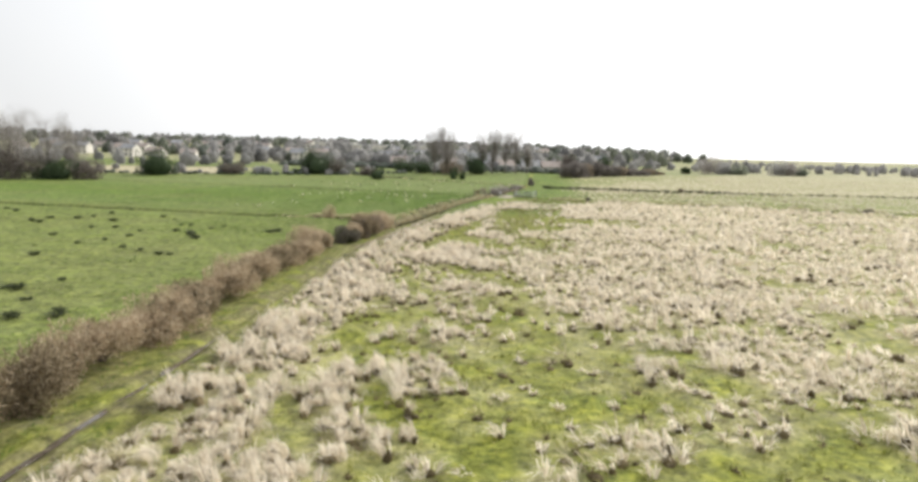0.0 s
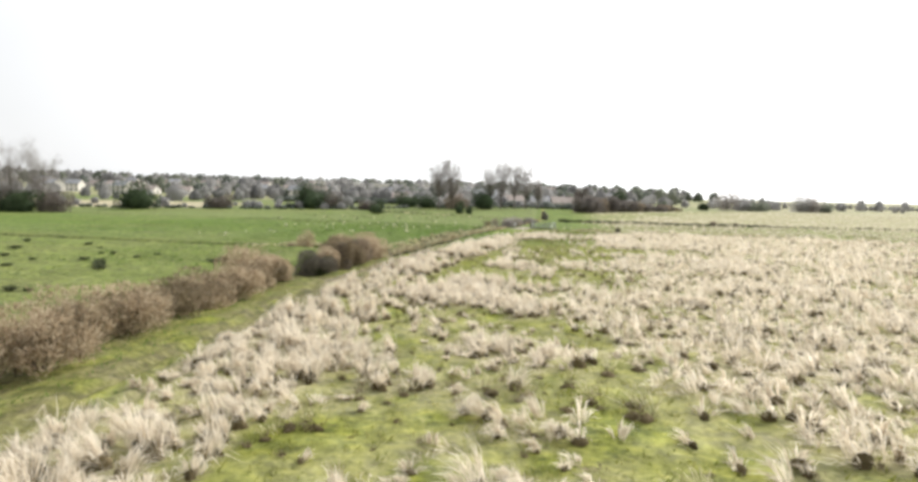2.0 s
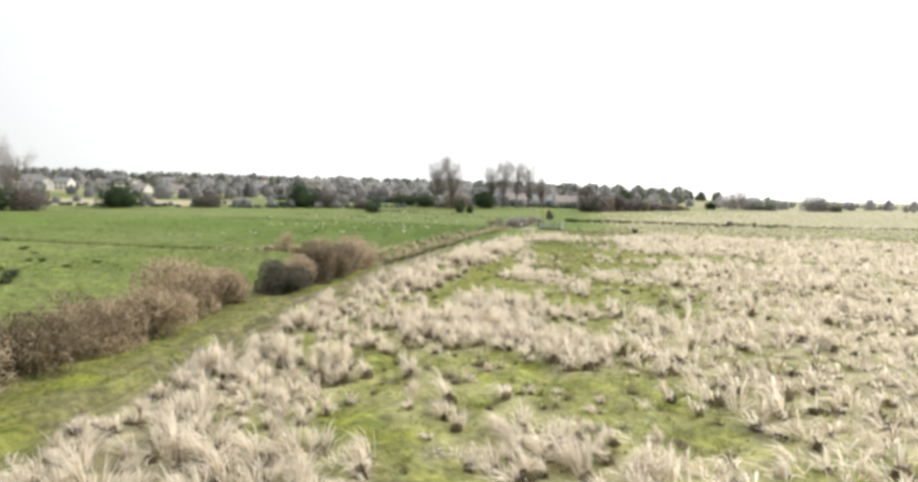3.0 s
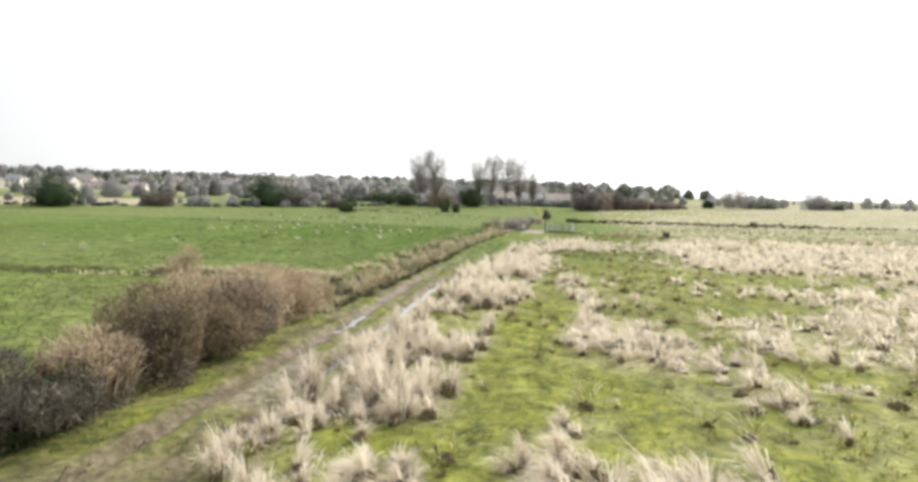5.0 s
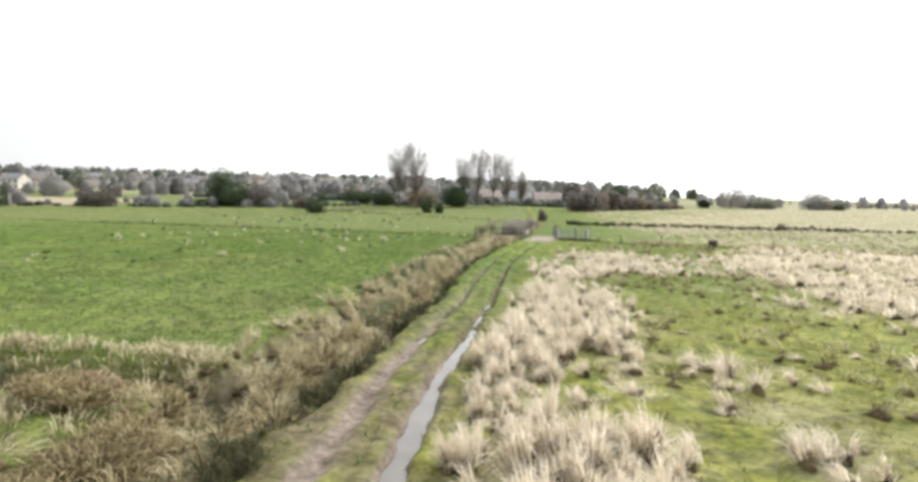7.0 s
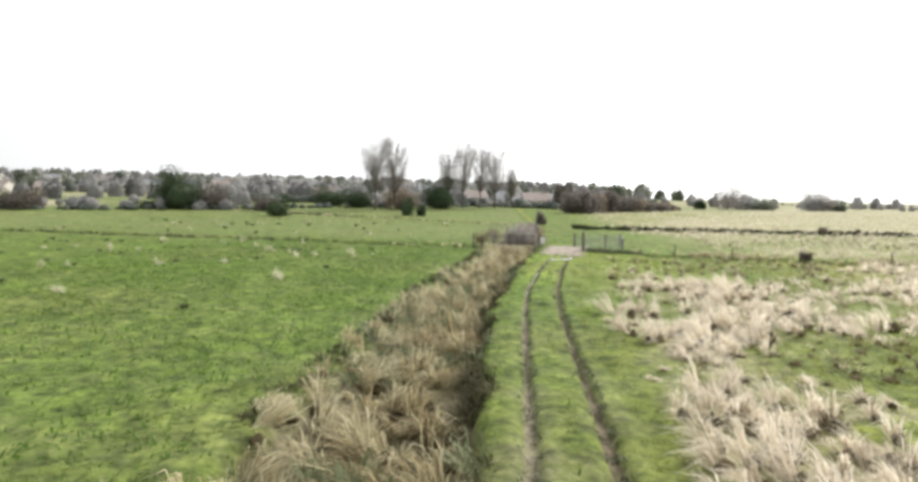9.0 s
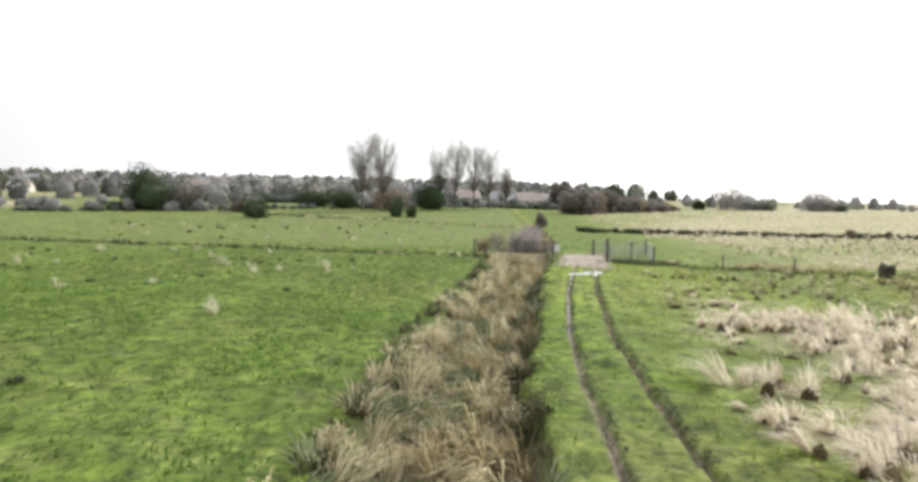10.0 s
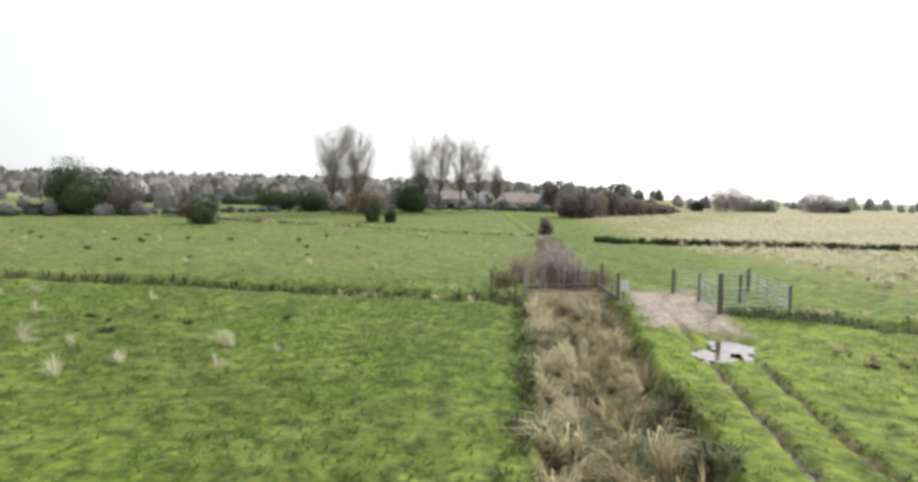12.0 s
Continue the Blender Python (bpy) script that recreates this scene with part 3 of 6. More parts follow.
    # straw bands that pale the far right plain, partly to imitate haze
    straw = np.maximum(straw, 0.5 * smooth(200, 330, y) * smooth(40, 120, x) * smooth(0.3, 0.6, value_noise(x, y * 3, 140, 17)))
    straw = np.maximum(straw, np.where(x < -60, 0.4, 0.1) * smooth(300, 330, y))
    tan = smooth(0, 6, y - field_end(x)) * smooth(46, 34, y - field_end(x)) * smooth(-90, -104, x)
    straw = np.maximum(straw, 0.75 * tan)
    straw = np.maximum(straw, np.where(y < 150, np.clip(dry * 0.6, 0, 1) * smooth(0.25, 0.7, value_noise(x, y, 1.2, 12) + 0.25 * dry), 0))
    straw = np.maximum(straw, np.where(x < np.where(y < 74, hedge_line(y) - 1, reed_left(y)), np.interp(y, (60, 92, 120, 140, 165), (0.09, 0.07, 0.0, 0.02, 0.1)), 0.0))
    # pale mud in yard and ruts; it also paints the left rut's wet sheen
    pale = np.maximum(0.85 * yard, 0.36 * smooth(65, 69, y) * smooth(128, 122, y) * (np.exp(-(((x - rut_left(y) - wob) / 0.4) ** 4)) + smooth(88, 82, y) * np.exp(-(((x - rut_right(y) - wob) / 0.36) ** 4))))
    pale = np.maximum(pale, 0.5 * mire * (1 - np.clip(soaked_shade, 0, 1)))
    cover = np.stack([np.clip(mud, 0, 1), straw, np.clip(lush, 0, 1), np.clip(pale, 0, 1)], 1)
    i, j = np.meshgrid(np.arange(len(gx) - 1), np.arange(len(gy) - 1), indexing="ij")
    k = len(gy)
    a = (i * k + j).ravel()
    me = np_mesh("ground", np.stack([x, y, z], 1), np.stack([a, a + k, a + k + 1, a + 1], 1), M_GROUND, cover, True)
    return tagged(new("ground", me), "wet green pasture with muddy wheel ruts and ditches", "ground", kind="structure")


def hedge_line(y):
    return np.interp(y, (0, 16, 25, 43, 53, 60, 68), (-2.6, -4.0, -5.2, -7.2, -7.7, -7.2, -6.8))


build_ground()


# ---- water in the ruts ----
def puddle(line, y0, y1, half, z, label):
    """A shallow pool along a rut with an uneven rim."""
    rng = np.random.default_rng(int(y0 * 10))
    ys = np.linspace(y0, y1, max(14, int((y1 - y0) / 0.2)))
    wob = 0.06 * (value_noise(ys * 0, ys, 4.0, 5) - 0.5)
    end = np.sqrt(np.clip(1 - ((ys - (y0 + y1) / 2) / ((y1 - y0) / 2)) ** 4, 0, 1))
    gap = smooth(0.12, 0.3, value_noise(ys * 0, ys, 1.3, 63)) if half < 0.2 else smooth(0, 3, ys - y0) * smooth(0, 3, y1 - ys)
    w, v = (half * end * gap * np.clip(0.55 + 0.6 * value_noise(ys * 0, ys, 1.1, q) + 0.25 * (value_noise(ys * 0, ys, 0.3, q + 5) - 0.5), 0.04, 1.5) + 0.004 for q in (61, 62))
    c = line(ys) + wob
    V = np.concatenate([np.stack([c - w, ys, np.full(len(ys), z)], 1), np.stack([c + v, ys, np.full(len(ys), z)], 1)])
    i = np.arange(len(ys) - 1)
    n = len(ys)
    me = np_mesh("puddle", V, np.stack([i, i + n, i + n + 1, i + 1], 1), M_WATER)
    tagged(new("puddle", me), label, "water", "puddles in the wheel ruts", "structure")


for line, y0, y1, half, z in ((rut_left, 114.5, 127.5, 0.02, -0.105), (rut_right, 62.0, 95.0, 0.36, -0.135), (rut_left, 66.5, 73.5, 0.4, -0.135), (rut_left, 82.0, 90.5, 0.36, -0.135),
                              (rut_left, 10, 27, 0.16, -0.08), (rut_left, 126.8, 132.6, 0.2, -0.11), (rut_right, 129.4, 133.2, 0.18, -0.11)):
    puddle(line, y0, y1, half, z, "shallow muddy puddle reflecting the white sky in a wheel rut")


def pool(cx, cy, rx, ry, z, seed, label):
    """A ragged pool where the ruts meet."""
    k = 72
    az = np.arange(k) * 2 * np.pi / k
    rr = 0.45 + 0.75 * value_noise(np.cos(az) * 2 + 9, np.sin(az) * 2 + 9, 0.9, seed) + 0.3 * (value_noise(np.cos(az) * 9 + 30, np.sin(az) * 9 + 30, 1.0, seed) - 0.5)
    V = np.concatenate([[(cx, cy, z)], np.stack([cx + np.cos(az) * rx * rr, cy + np.sin(az) * ry * rr, np.full(k, z)], 1)])
    i = np.arange(k)
    me = np_mesh("puddle", V, np.stack([np.zeros(k, int), 1 + i, 1 + (i + 1) % k], 1), M_WATER)
    tagged(new("puddle", me), label, "water", "puddles in the wheel ruts", "structure")


pool(1.65, 132.6, 0.9, 1.2, -0.115, 3, "ragged muddy pool in the gateway reflecting the sky")
pool(2.85, 134.1, 0.95, 1.2, -0.115, 5, "second ragged pool in the muddy gateway")
pool(-10.5, 81.5, 1.0, 0.75, -0.74, 7, "still water at the bottom of the field ditch")


# ---- grass ----
def tussock_blades(rng, cx, cy, cz, n, h, r, width, lean=(-0.1, 0.05), droop=1.0):
    """Blades of many tussocks at once: arrays of centres, heights and radii."""
    m = len(cx)
    k = np.repeat(np.arange(m), n)
    az, rr = rng.uniform(0, 2 * np.pi, len(k)), np.sqrt(rng.uniform(0, 1, len(k)))
    b = np.stack([cx[k] + np.cos(az) * rr * r[k] * 0.55, cy[k] + np.sin(az) * rr * r[k] * 0.55, cz[k] - 0.04], 1)
    hh = h[k] * rng.uniform(0.45, 1.1, len(k))
    out = r[k] * rng.uniform(0.5, 1.6, len(k)) * (0.45 + 0.55 * rr)
    limp = np.where(rng.uniform(0, 1, len(k)) < 0.72, rng.uniform(0.2, 0.85, len(k)), 0.0) * droop
    t = np.stack([b[:, 0] + np.cos(az) * out + lean[0] * hh, b[:, 1] + np.sin(az) * out + lean[1] * hh, cz[k] + hh * (1 - limp)], 1)
    mid = np.maximum(cz[k] + hh * (0.62 + 0.25 * limp), (b[:, 2] + t[:, 2]) / 2)
    return blade_arrays(rng, b, t, width * rng.uniform(0.6, 1.3, len(k)), mid_z=mid)


CORE = ((0.58, -0.12), (0.62, 0.18), (0.44, 0.42), (0.03, 0.54))


def hair_arrays(rng, cx, cy, cz, r, h, n, width, lean=(-0.45, 0.72), loose=0.4):
    """Fine grass that springs from mounds, arches over and hangs down their sides."""
    k = np.repeat(np.arange(len(cx)), n)
    az, u = rng.uniform(0, 2 * np.pi, len(k)), np.sqrt(rng.uniform(0, 1, len(k)))
    own = np.clip(rng.normal(size=(len(cx), 2)) * loose, -0.6, 0.6)
    lx, ly = (lean[0] + own[k, 0]) * h[k], (lean[1] + own[k, 1]) * h[k]
    lee = 1 - 0.72 * np.clip(-np.sin(az), 0, 1)
    b = np.stack([cx[k] + np.cos(az) * u * r[k] * 0.55, cy[k] + np.sin(az) * u * r[k] * 0.55, cz[k] + h[k] * (0.52 - 0.34 * u ** 2 * lee)], 1)
    out = r[k] * (0.2 + 1.0 * u) * rng.uniform(0.55, 1.45, len(k)) * lee
    top = h[k] * (1.05 - 0.95 * u * rng.uniform(0.1, 1.0, len(k))) * rng.uniform(0.7, 1.3, len(k))
    t = np.stack([cx[k] + np.cos(az) * out + lx, cy[k] + np.sin(az) * out + ly, cz[k] + top], 1)
    t += rng.normal(size=t.shape) * np.array((0.2, 0.2, 0.14)) * h[k, None]
    mid = np.maximum(b[:, 2], t[:, 2] - 0.1 * h[k]) + h[k] * rng.uniform(-0.05, 0.16, len(k)) * u
    return blade_arrays(rng, b, t, width * rng.uniform(0.6, 1.4, len(k)), mid_z=mid)


def plume_arrays(rng, cx, cy, cz, r, h, n, width, lean=(-0.3, 0.12), loose=0.36, locks=6):
    """Upright fountains of fine dead grass: blades bunched into locks that rise from the foot and nod outwards."""
    m = len(cx)
    k = np.repeat(np.arange(m), n)
    q = rng.integers(0, locks, len(k))
    lock_az, lock_u = rng.uniform(0, 2 * np.pi, (m, locks)), np.sqrt(rng.uniform(0, 1, (m, locks)))
    lock_h = rng.uniform(0.42, 1.18, (m, locks))
    az = lock_az[k, q] + rng.normal(size=len(k)) * 0.4
    u = np.clip(lock_u[k, q] + rng.normal(size=len(k)) * 0.13, 0, 1.1)
    own = np.clip(rng.normal(size=(m, 2)) * loose, -0.5, 0.5)
    lx, ly = (lean[0] + own[k, 0]) * h[k], (lean[1] + own[k, 1]) * h[k]
    b = np.stack([cx[k] + np.cos(az) * u * r[k] * 0.5, cy[k] + np.sin(az) * u * r[k] * 0.5, cz[k] - 0.03], 1)
    out = r[k] * (0.3 + 1.25 * u) * rng.uniform(0.6, 1.35, len(k))
    top = h[k] * lock_h[k, q] * (1.08 - 0.62 * u ** 1.6 * rng.uniform(0.5, 1.3, len(k))) * rng.uniform(0.62, 1.18, len(k))
    t = np.stack([cx[k] + np.cos(az) * out + lx, cy[k] + np.sin(az) * out + ly, cz[k] + top], 1)
    nod = np.where(rng.uniform(0, 1, len(k)) < 0.3, rng.uniform(0.15, 0.5, len(k)), 0.0)
    t[:, 2] -= nod * top
    t[:, :2] += (nod * 0.5 * h[k])[:, None] * np.stack([np.cos(az) + lean[0], np.sin(az) + lean[1]], 1)
    t += rng.normal(size=t.shape) * np.array((0.10, 0.10, 0.04)) * h[k, None]
    mid = b + (t - b) * 0.42
    mid[:, 2] = cz[k] + top * rng.uniform(0.58, 0.8, len(k)) + 0.1 * h[k] * u
    face = rng.uniform(0, 2 * np.pi, len(k))
    side = np.stack([np.cos(face), np.sin(face), np.zeros(len(k))], 1) * (width * rng.uniform(0.35, 0.85, len(k)))[:, None]
    V = np.stack([b, mid - side, mid + side, t], 1).reshape(-1, 3)
    o = 4 * np.arange(len(k))[:, None]
    return V, np.concatenate([o + (0, 2, 1), o + (1, 2, 3)], 1).reshape(-1, 3)


SKIRT = ((0.62, -0.12), (0.66, 0.12), (0.5, 0.3), (0.03, 0.4))


def build_tussock_kinds():
    """Dead grass tussock shapes: wind-combed shaggy crown over a brown foot darkened for shade."""
    kinds = []
    for s in range(12):
        rng = np.random.default_rng(100 + s)
        h, r = np.array([rng.uniform(0.5, 0.66)]), np.array([rng.uniform(0.36, 0.48)])
        o = np.zeros(1)
        lean = np.array((-0.3, 0.1)) + rng.uniform(-0.28, 0.28, 2)
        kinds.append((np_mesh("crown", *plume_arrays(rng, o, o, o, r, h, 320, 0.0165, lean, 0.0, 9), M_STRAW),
                      np_mesh("foot", *mound_arrays(rng, o, o - 0.05, o, r, h, SKIRT, 11, 0.2), M_SHADED_FOOT, smooth=True),
                      np_mesh("skirt", *hair_arrays(rng, o, o - 0.08, o - 0.05, r * 0.95, h * 0.5, 110, 0.016, (0.0, -0.2), 0.0), M_SHADED_GRASS)))
    return kinds


def spread(rng, x0, x1, y0, y1, cell, keep):
    """Jittered spots on a grid of that cell, each kept with the chance keep(x, y)."""
    gx, gy = np.meshgrid(np.arange(x0, x1, cell), np.arange(y0, y1, cell), indexing="ij")
    x = gx.ravel() + rng.uniform(-0.48, 0.48, gx.size) * cell
    y = gy.ravel() + rng.uniform(-0.48, 0.48, gx.size) * cell
    ok = rng.uniform(0, 1, len(x)) < keep(x, y)
    return x[ok], y[ok]


def free_of_track(x, y):
    a = np.abs(x - rut_left(y)) > 0.6
    return a & (np.abs(x - rut_right(y)) > np.interp(y, (50, 60), (-1.0, 0.55)))


def clump_noise(x, y):
    """Where the tussocks crowd together, 0 to 1."""
    return 0.55 * value_noise(x, y, 2.6, 36) + 0.45 * value_noise(x + 0.4 * y, y, 1.2, 37)


def tussock_chance(x, y):
    d = dry_cover(x, y)
    gap = np.interp(y, (60, 72, 92, 100), (0.6, 1.05, 1.05, 0.75))
    return 0.8 * smooth(0.36, 0.74, d + gap * (clump_noise(x, y) - 0.5)) + np.where(y < 62, 0.3, 0.12) * d


def build_tussocks():
    rng = np.random.default_rng(11)
    kinds = build_tussock_kinds()
    foot, skirt, hair, away = [], [], [], []
    count = 0
    for x0, x1, y0, y1, cell, sides, blades, wid in (
            (-3.6, 9, 6, 128, 0.6, 6, 104, 0.0145), (9, 26, 14, 132, 0.74, 5, 36, 0.032), (26, 60, 24, 134, 1.0, 4, 20, 0.064), (60, 132, 40, 130, 1.4, 4, 14, 0.11)):
        px, py = spread(rng, x0, x1, y0, y1, cell, tussock_chance)
        ok = free_of_track(px, py) & (px > rut_left(py))
        px, py = px[ok], py[ok]
        pz, d = height(px, py), dry_cover(px, py)
        big = 0.55 + 1.0 * smooth(0.3, 0.75, clump_noise(px, py)) + 0.35 * (rng.uniform(0, 1, len(px)) < 0.12)
        h = (0.30 + 0.44 * d) * rng.uniform(0.55, 1.25, len(px)) * big
        r = (0.17 + 0.12 * d) * rng.uniform(0.65, 1.35, len(px)) * (cell + 0.12) / 0.8 * (0.65 + 0.35 * big)
        h = np.minimum.reduce([h * np.interp(px, (7, 11), (1.1, 1.0)), 3.0 * r, np.full(len(r), 0.88)])
        # the tussocks beside the walk are things of their own
        own = (px > -3.5) & (px < 3.0) & (py > 44) & (py < 86) & (d > 0.3) & (r > 0.2)
        for i in np.flatnonzero(own):
            if count >= 300:
                own[i] = False
                continue
            count += 1
            t = thing("grass_tussock", (px[i], py[i], pz[i]), "tussock of dead straw-coloured grass on green pasture", "grass", "dead grass tussocks", rng.uniform(-55, 55))
            t.scale = (r[i] / 0.42, r[i] / 0.42, h[i] / 0.58)
            part("crown", kinds[count % 12][0], t, "shaggy pale straw crown")
            part("foot", kinds[count % 12][1], t, "brown foot darkened for shade")
            part("skirt", kinds[count % 12][2], t, "short brown grass hanging round the foot, darkened for shade")
        px, py, pz, h, r = px[~own], py[~own], pz[~own], h[~own], r[~own]
        # feet and skirts shift to the near side, where shade would lie
        f = rng.uniform(0, 1, len(px)) < (0.85 if x0 < 9 else 0.5 if x0 < 26 else 0.25)
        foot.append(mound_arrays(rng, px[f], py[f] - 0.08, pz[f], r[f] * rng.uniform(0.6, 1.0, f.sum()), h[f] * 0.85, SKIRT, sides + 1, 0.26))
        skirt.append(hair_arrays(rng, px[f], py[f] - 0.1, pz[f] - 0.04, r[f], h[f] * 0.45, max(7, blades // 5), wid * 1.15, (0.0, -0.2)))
        hair.append(plume_arrays(rng, px, py, pz, r, h, blades, wid * 1.1, locks=6 if x0 < 26 else 4))
    # low grass matting the gaps between tussocks, straw-coloured and brown for the shade there
    for x0, x1, y0, y1, cell, blades, wid in ((-3, 9, 6, 128, 0.5, 28, 0.018), (9, 26, 14, 132, 0.75, 22, 0.032), (26, 60, 24, 134, 1.2, 12, 0.085)):
        px, py = spread(rng, x0, x1, y0, y1, cell, lambda a, b: 0.9 * smooth(0.35, 0.7, dry_cover(a, b) + 0.5 * (clump_noise(a, b) - 0.5)) * smooth(0.25, 0.6, value_noise(a, b, 1.1, 35)))
        ok = free_of_track(px, py) & (px > rut_left(py))
        px, py = px[ok], py[ok]
        dim = rng.uniform(0, 1, len(px)) < 0.45
        skirt.append(hair_arrays(rng, px[dim], py[dim], height(px[dim], py[dim]) - 0.02, rng.uniform(0.2, 0.45, dim.sum()) * cell / 0.6, rng.uniform(0.08, 0.24, dim.sum()), blades, wid, (-0.3, 0.0), 0.6))
        px, py = px[~dim], py[~dim]
        hair.append(hair_arrays(rng, px, py, height(px, py) - 0.02, rng.uniform(0.25, 0.55, len(px)) * cell / 0.6, rng.uniform(0.1, 0.34, len(px)), blades, wid, (-0.5, 0.2), 0.6))
    # dead grass past the side ditches
    for x0, x1, y0, y1, cell, blades, wid in ((10, 110, 130, 192, 1.2, 16, 0.08), (14, 240, 188, 310, 2.2, 9, 0.15)):
        px, py = spread(rng, x0, x1, y0, y1, cell, lambda a, b: np.clip(0.7 * dry_cover(a, b), 0, 0.9))
        pz = height(px, py)
        h, r = rng.uniform(0.25, 0.6, len(px)), rng.uniform(0.3, 0.62, len(px)) * cell / 1.3
        away.append(hair_arrays(rng, px, py, pz, r, h, blades, wid))
    tagged(new("tussock_feet", np_mesh("tussock_feet", *join(foot), M_SHADED_FOOT, smooth=True)), "brown feet of the dead grass tussocks, darkened for shade", "grass", kind="stuff")
    tagged(new("shaded_brown_grass", np_mesh("shaded_brown_grass", *join(skirt), M_SHADED_GRASS)), "short brown grass round the feet of the tussocks, darkened for shade", "grass", kind="stuff")
    tagged(new("dead_grass", np_mesh("dead_grass", *join(hair), M_STRAW)), "rough pale straw-coloured dead grass over the pasture", "grass", kind="stuff")
    tagged(new("far_dead_grass", np_mesh("far_dead_grass", *join(away), M_FAR_STRAW)), "bleached dead grass on the fields past the ditches", "grass", kind="stuff")
    # grass that hangs over the rut edges, dark to paint their shaded walls
    y = rng.uniform(90, 131, 900)
    x = np.where(rng.uniform(0, 1, 900) < 0.4, rut_left(y), rut_right(y)) + rng.choice((-1, 1), 900, p=(0.2, 0.8)) * rng.uniform(0.06, 0.2, 900) + 0.06 * (value_noise(y * 0, y, 4.0, 5) - 0.5)
    y[:130] = rng.uniform(45, 68, 130)
    x[:130] = np.where(y[:130] > 59, rut_right(y[:130]), rut_left(y[:130])) + rng.uniform(0.1, 0.32, 130) * rng.choice((-1, 1), 130)
    edge = hair_arrays(rng, x, y, height(x, y), rng.uniform(0.06, 0.14, 900) * np.where(y < 70, 1.7, 1.0), rng.uniform(0.04, 0.1, 900) * np.where(y < 70, 1.5, 1.0), 12, 0.02, (0.0, 0.3))
    tagged(new("rut_grass", np_mesh("rut_grass", *edge, M_RUSH)), "grass along the edges of the wheel ruts, darkened to paint their shade", "grass", kind="stuff")
    # short living grass near the walk
    parts, olive = [], []
    for x0, x1, y0, y1, n, h, w in ((-12, 10, 12, 142, 60000, 0.08, 0.02), (-30, -8, 60, 150, 30000, 0.08, 0.03), (8, 26, 18, 136, 25000, 0.10, 0.035)):
        x, y = rng.uniform(x0, x1, n), rng.uniform(y0, y1, n)
        ok = free_of_track(x, y) | (rng.uniform(0, 1, n) < 0.08)
        lump = value_noise(x, y, 0.9, 21)
        ok &= rng.uniform(0, 1, n) < 0.25 + lump
        x, y = x[ok], y[ok]
        hh = h * rng.uniform(0.4, 1.6, len(x)) * (0.6 + 0.8 * value_noise(x, y, 0.9, 21))
        z = height(x, y)
        az = rng.uniform(0, 2 * np.pi, len(x))
        lean = hh * rng.uniform(0.7, 2.0, len(x))
        wd = w * rng.uniform(0.6, 1.5, len(x))
        a = np.stack([x - np.sin(az) * wd, y + np.cos(az) * wd, z - 0.01], 1)
        b = np.stack([x + np.sin(az) * wd, y - np.cos(az) * wd, z - 0.01], 1)
        c = np.stack([x + np.cos(az) * lean, y + np.sin(az) * lean, z + hh], 1)
        for keep, into in ((x < rut_right(y), parts), (x >= rut_right(y), olive)):
            into.append((np.stack([a, b, c], 1)[keep].reshape(-1, 3), np.arange(3 * keep.sum()).reshape(-1, 3)))
    tagged(new("short_grass", np_mesh("short_grass", *join(olive), M_OLIVE_GRASS)), "short yellow-green grass between the tussocks", "grass", kind="stuff")
    tagged(new("meadow_grass", np_mesh("meadow_grass", *join(parts), M_GREEN)), "short wet green meadow grass", "grass", kind="stuff")


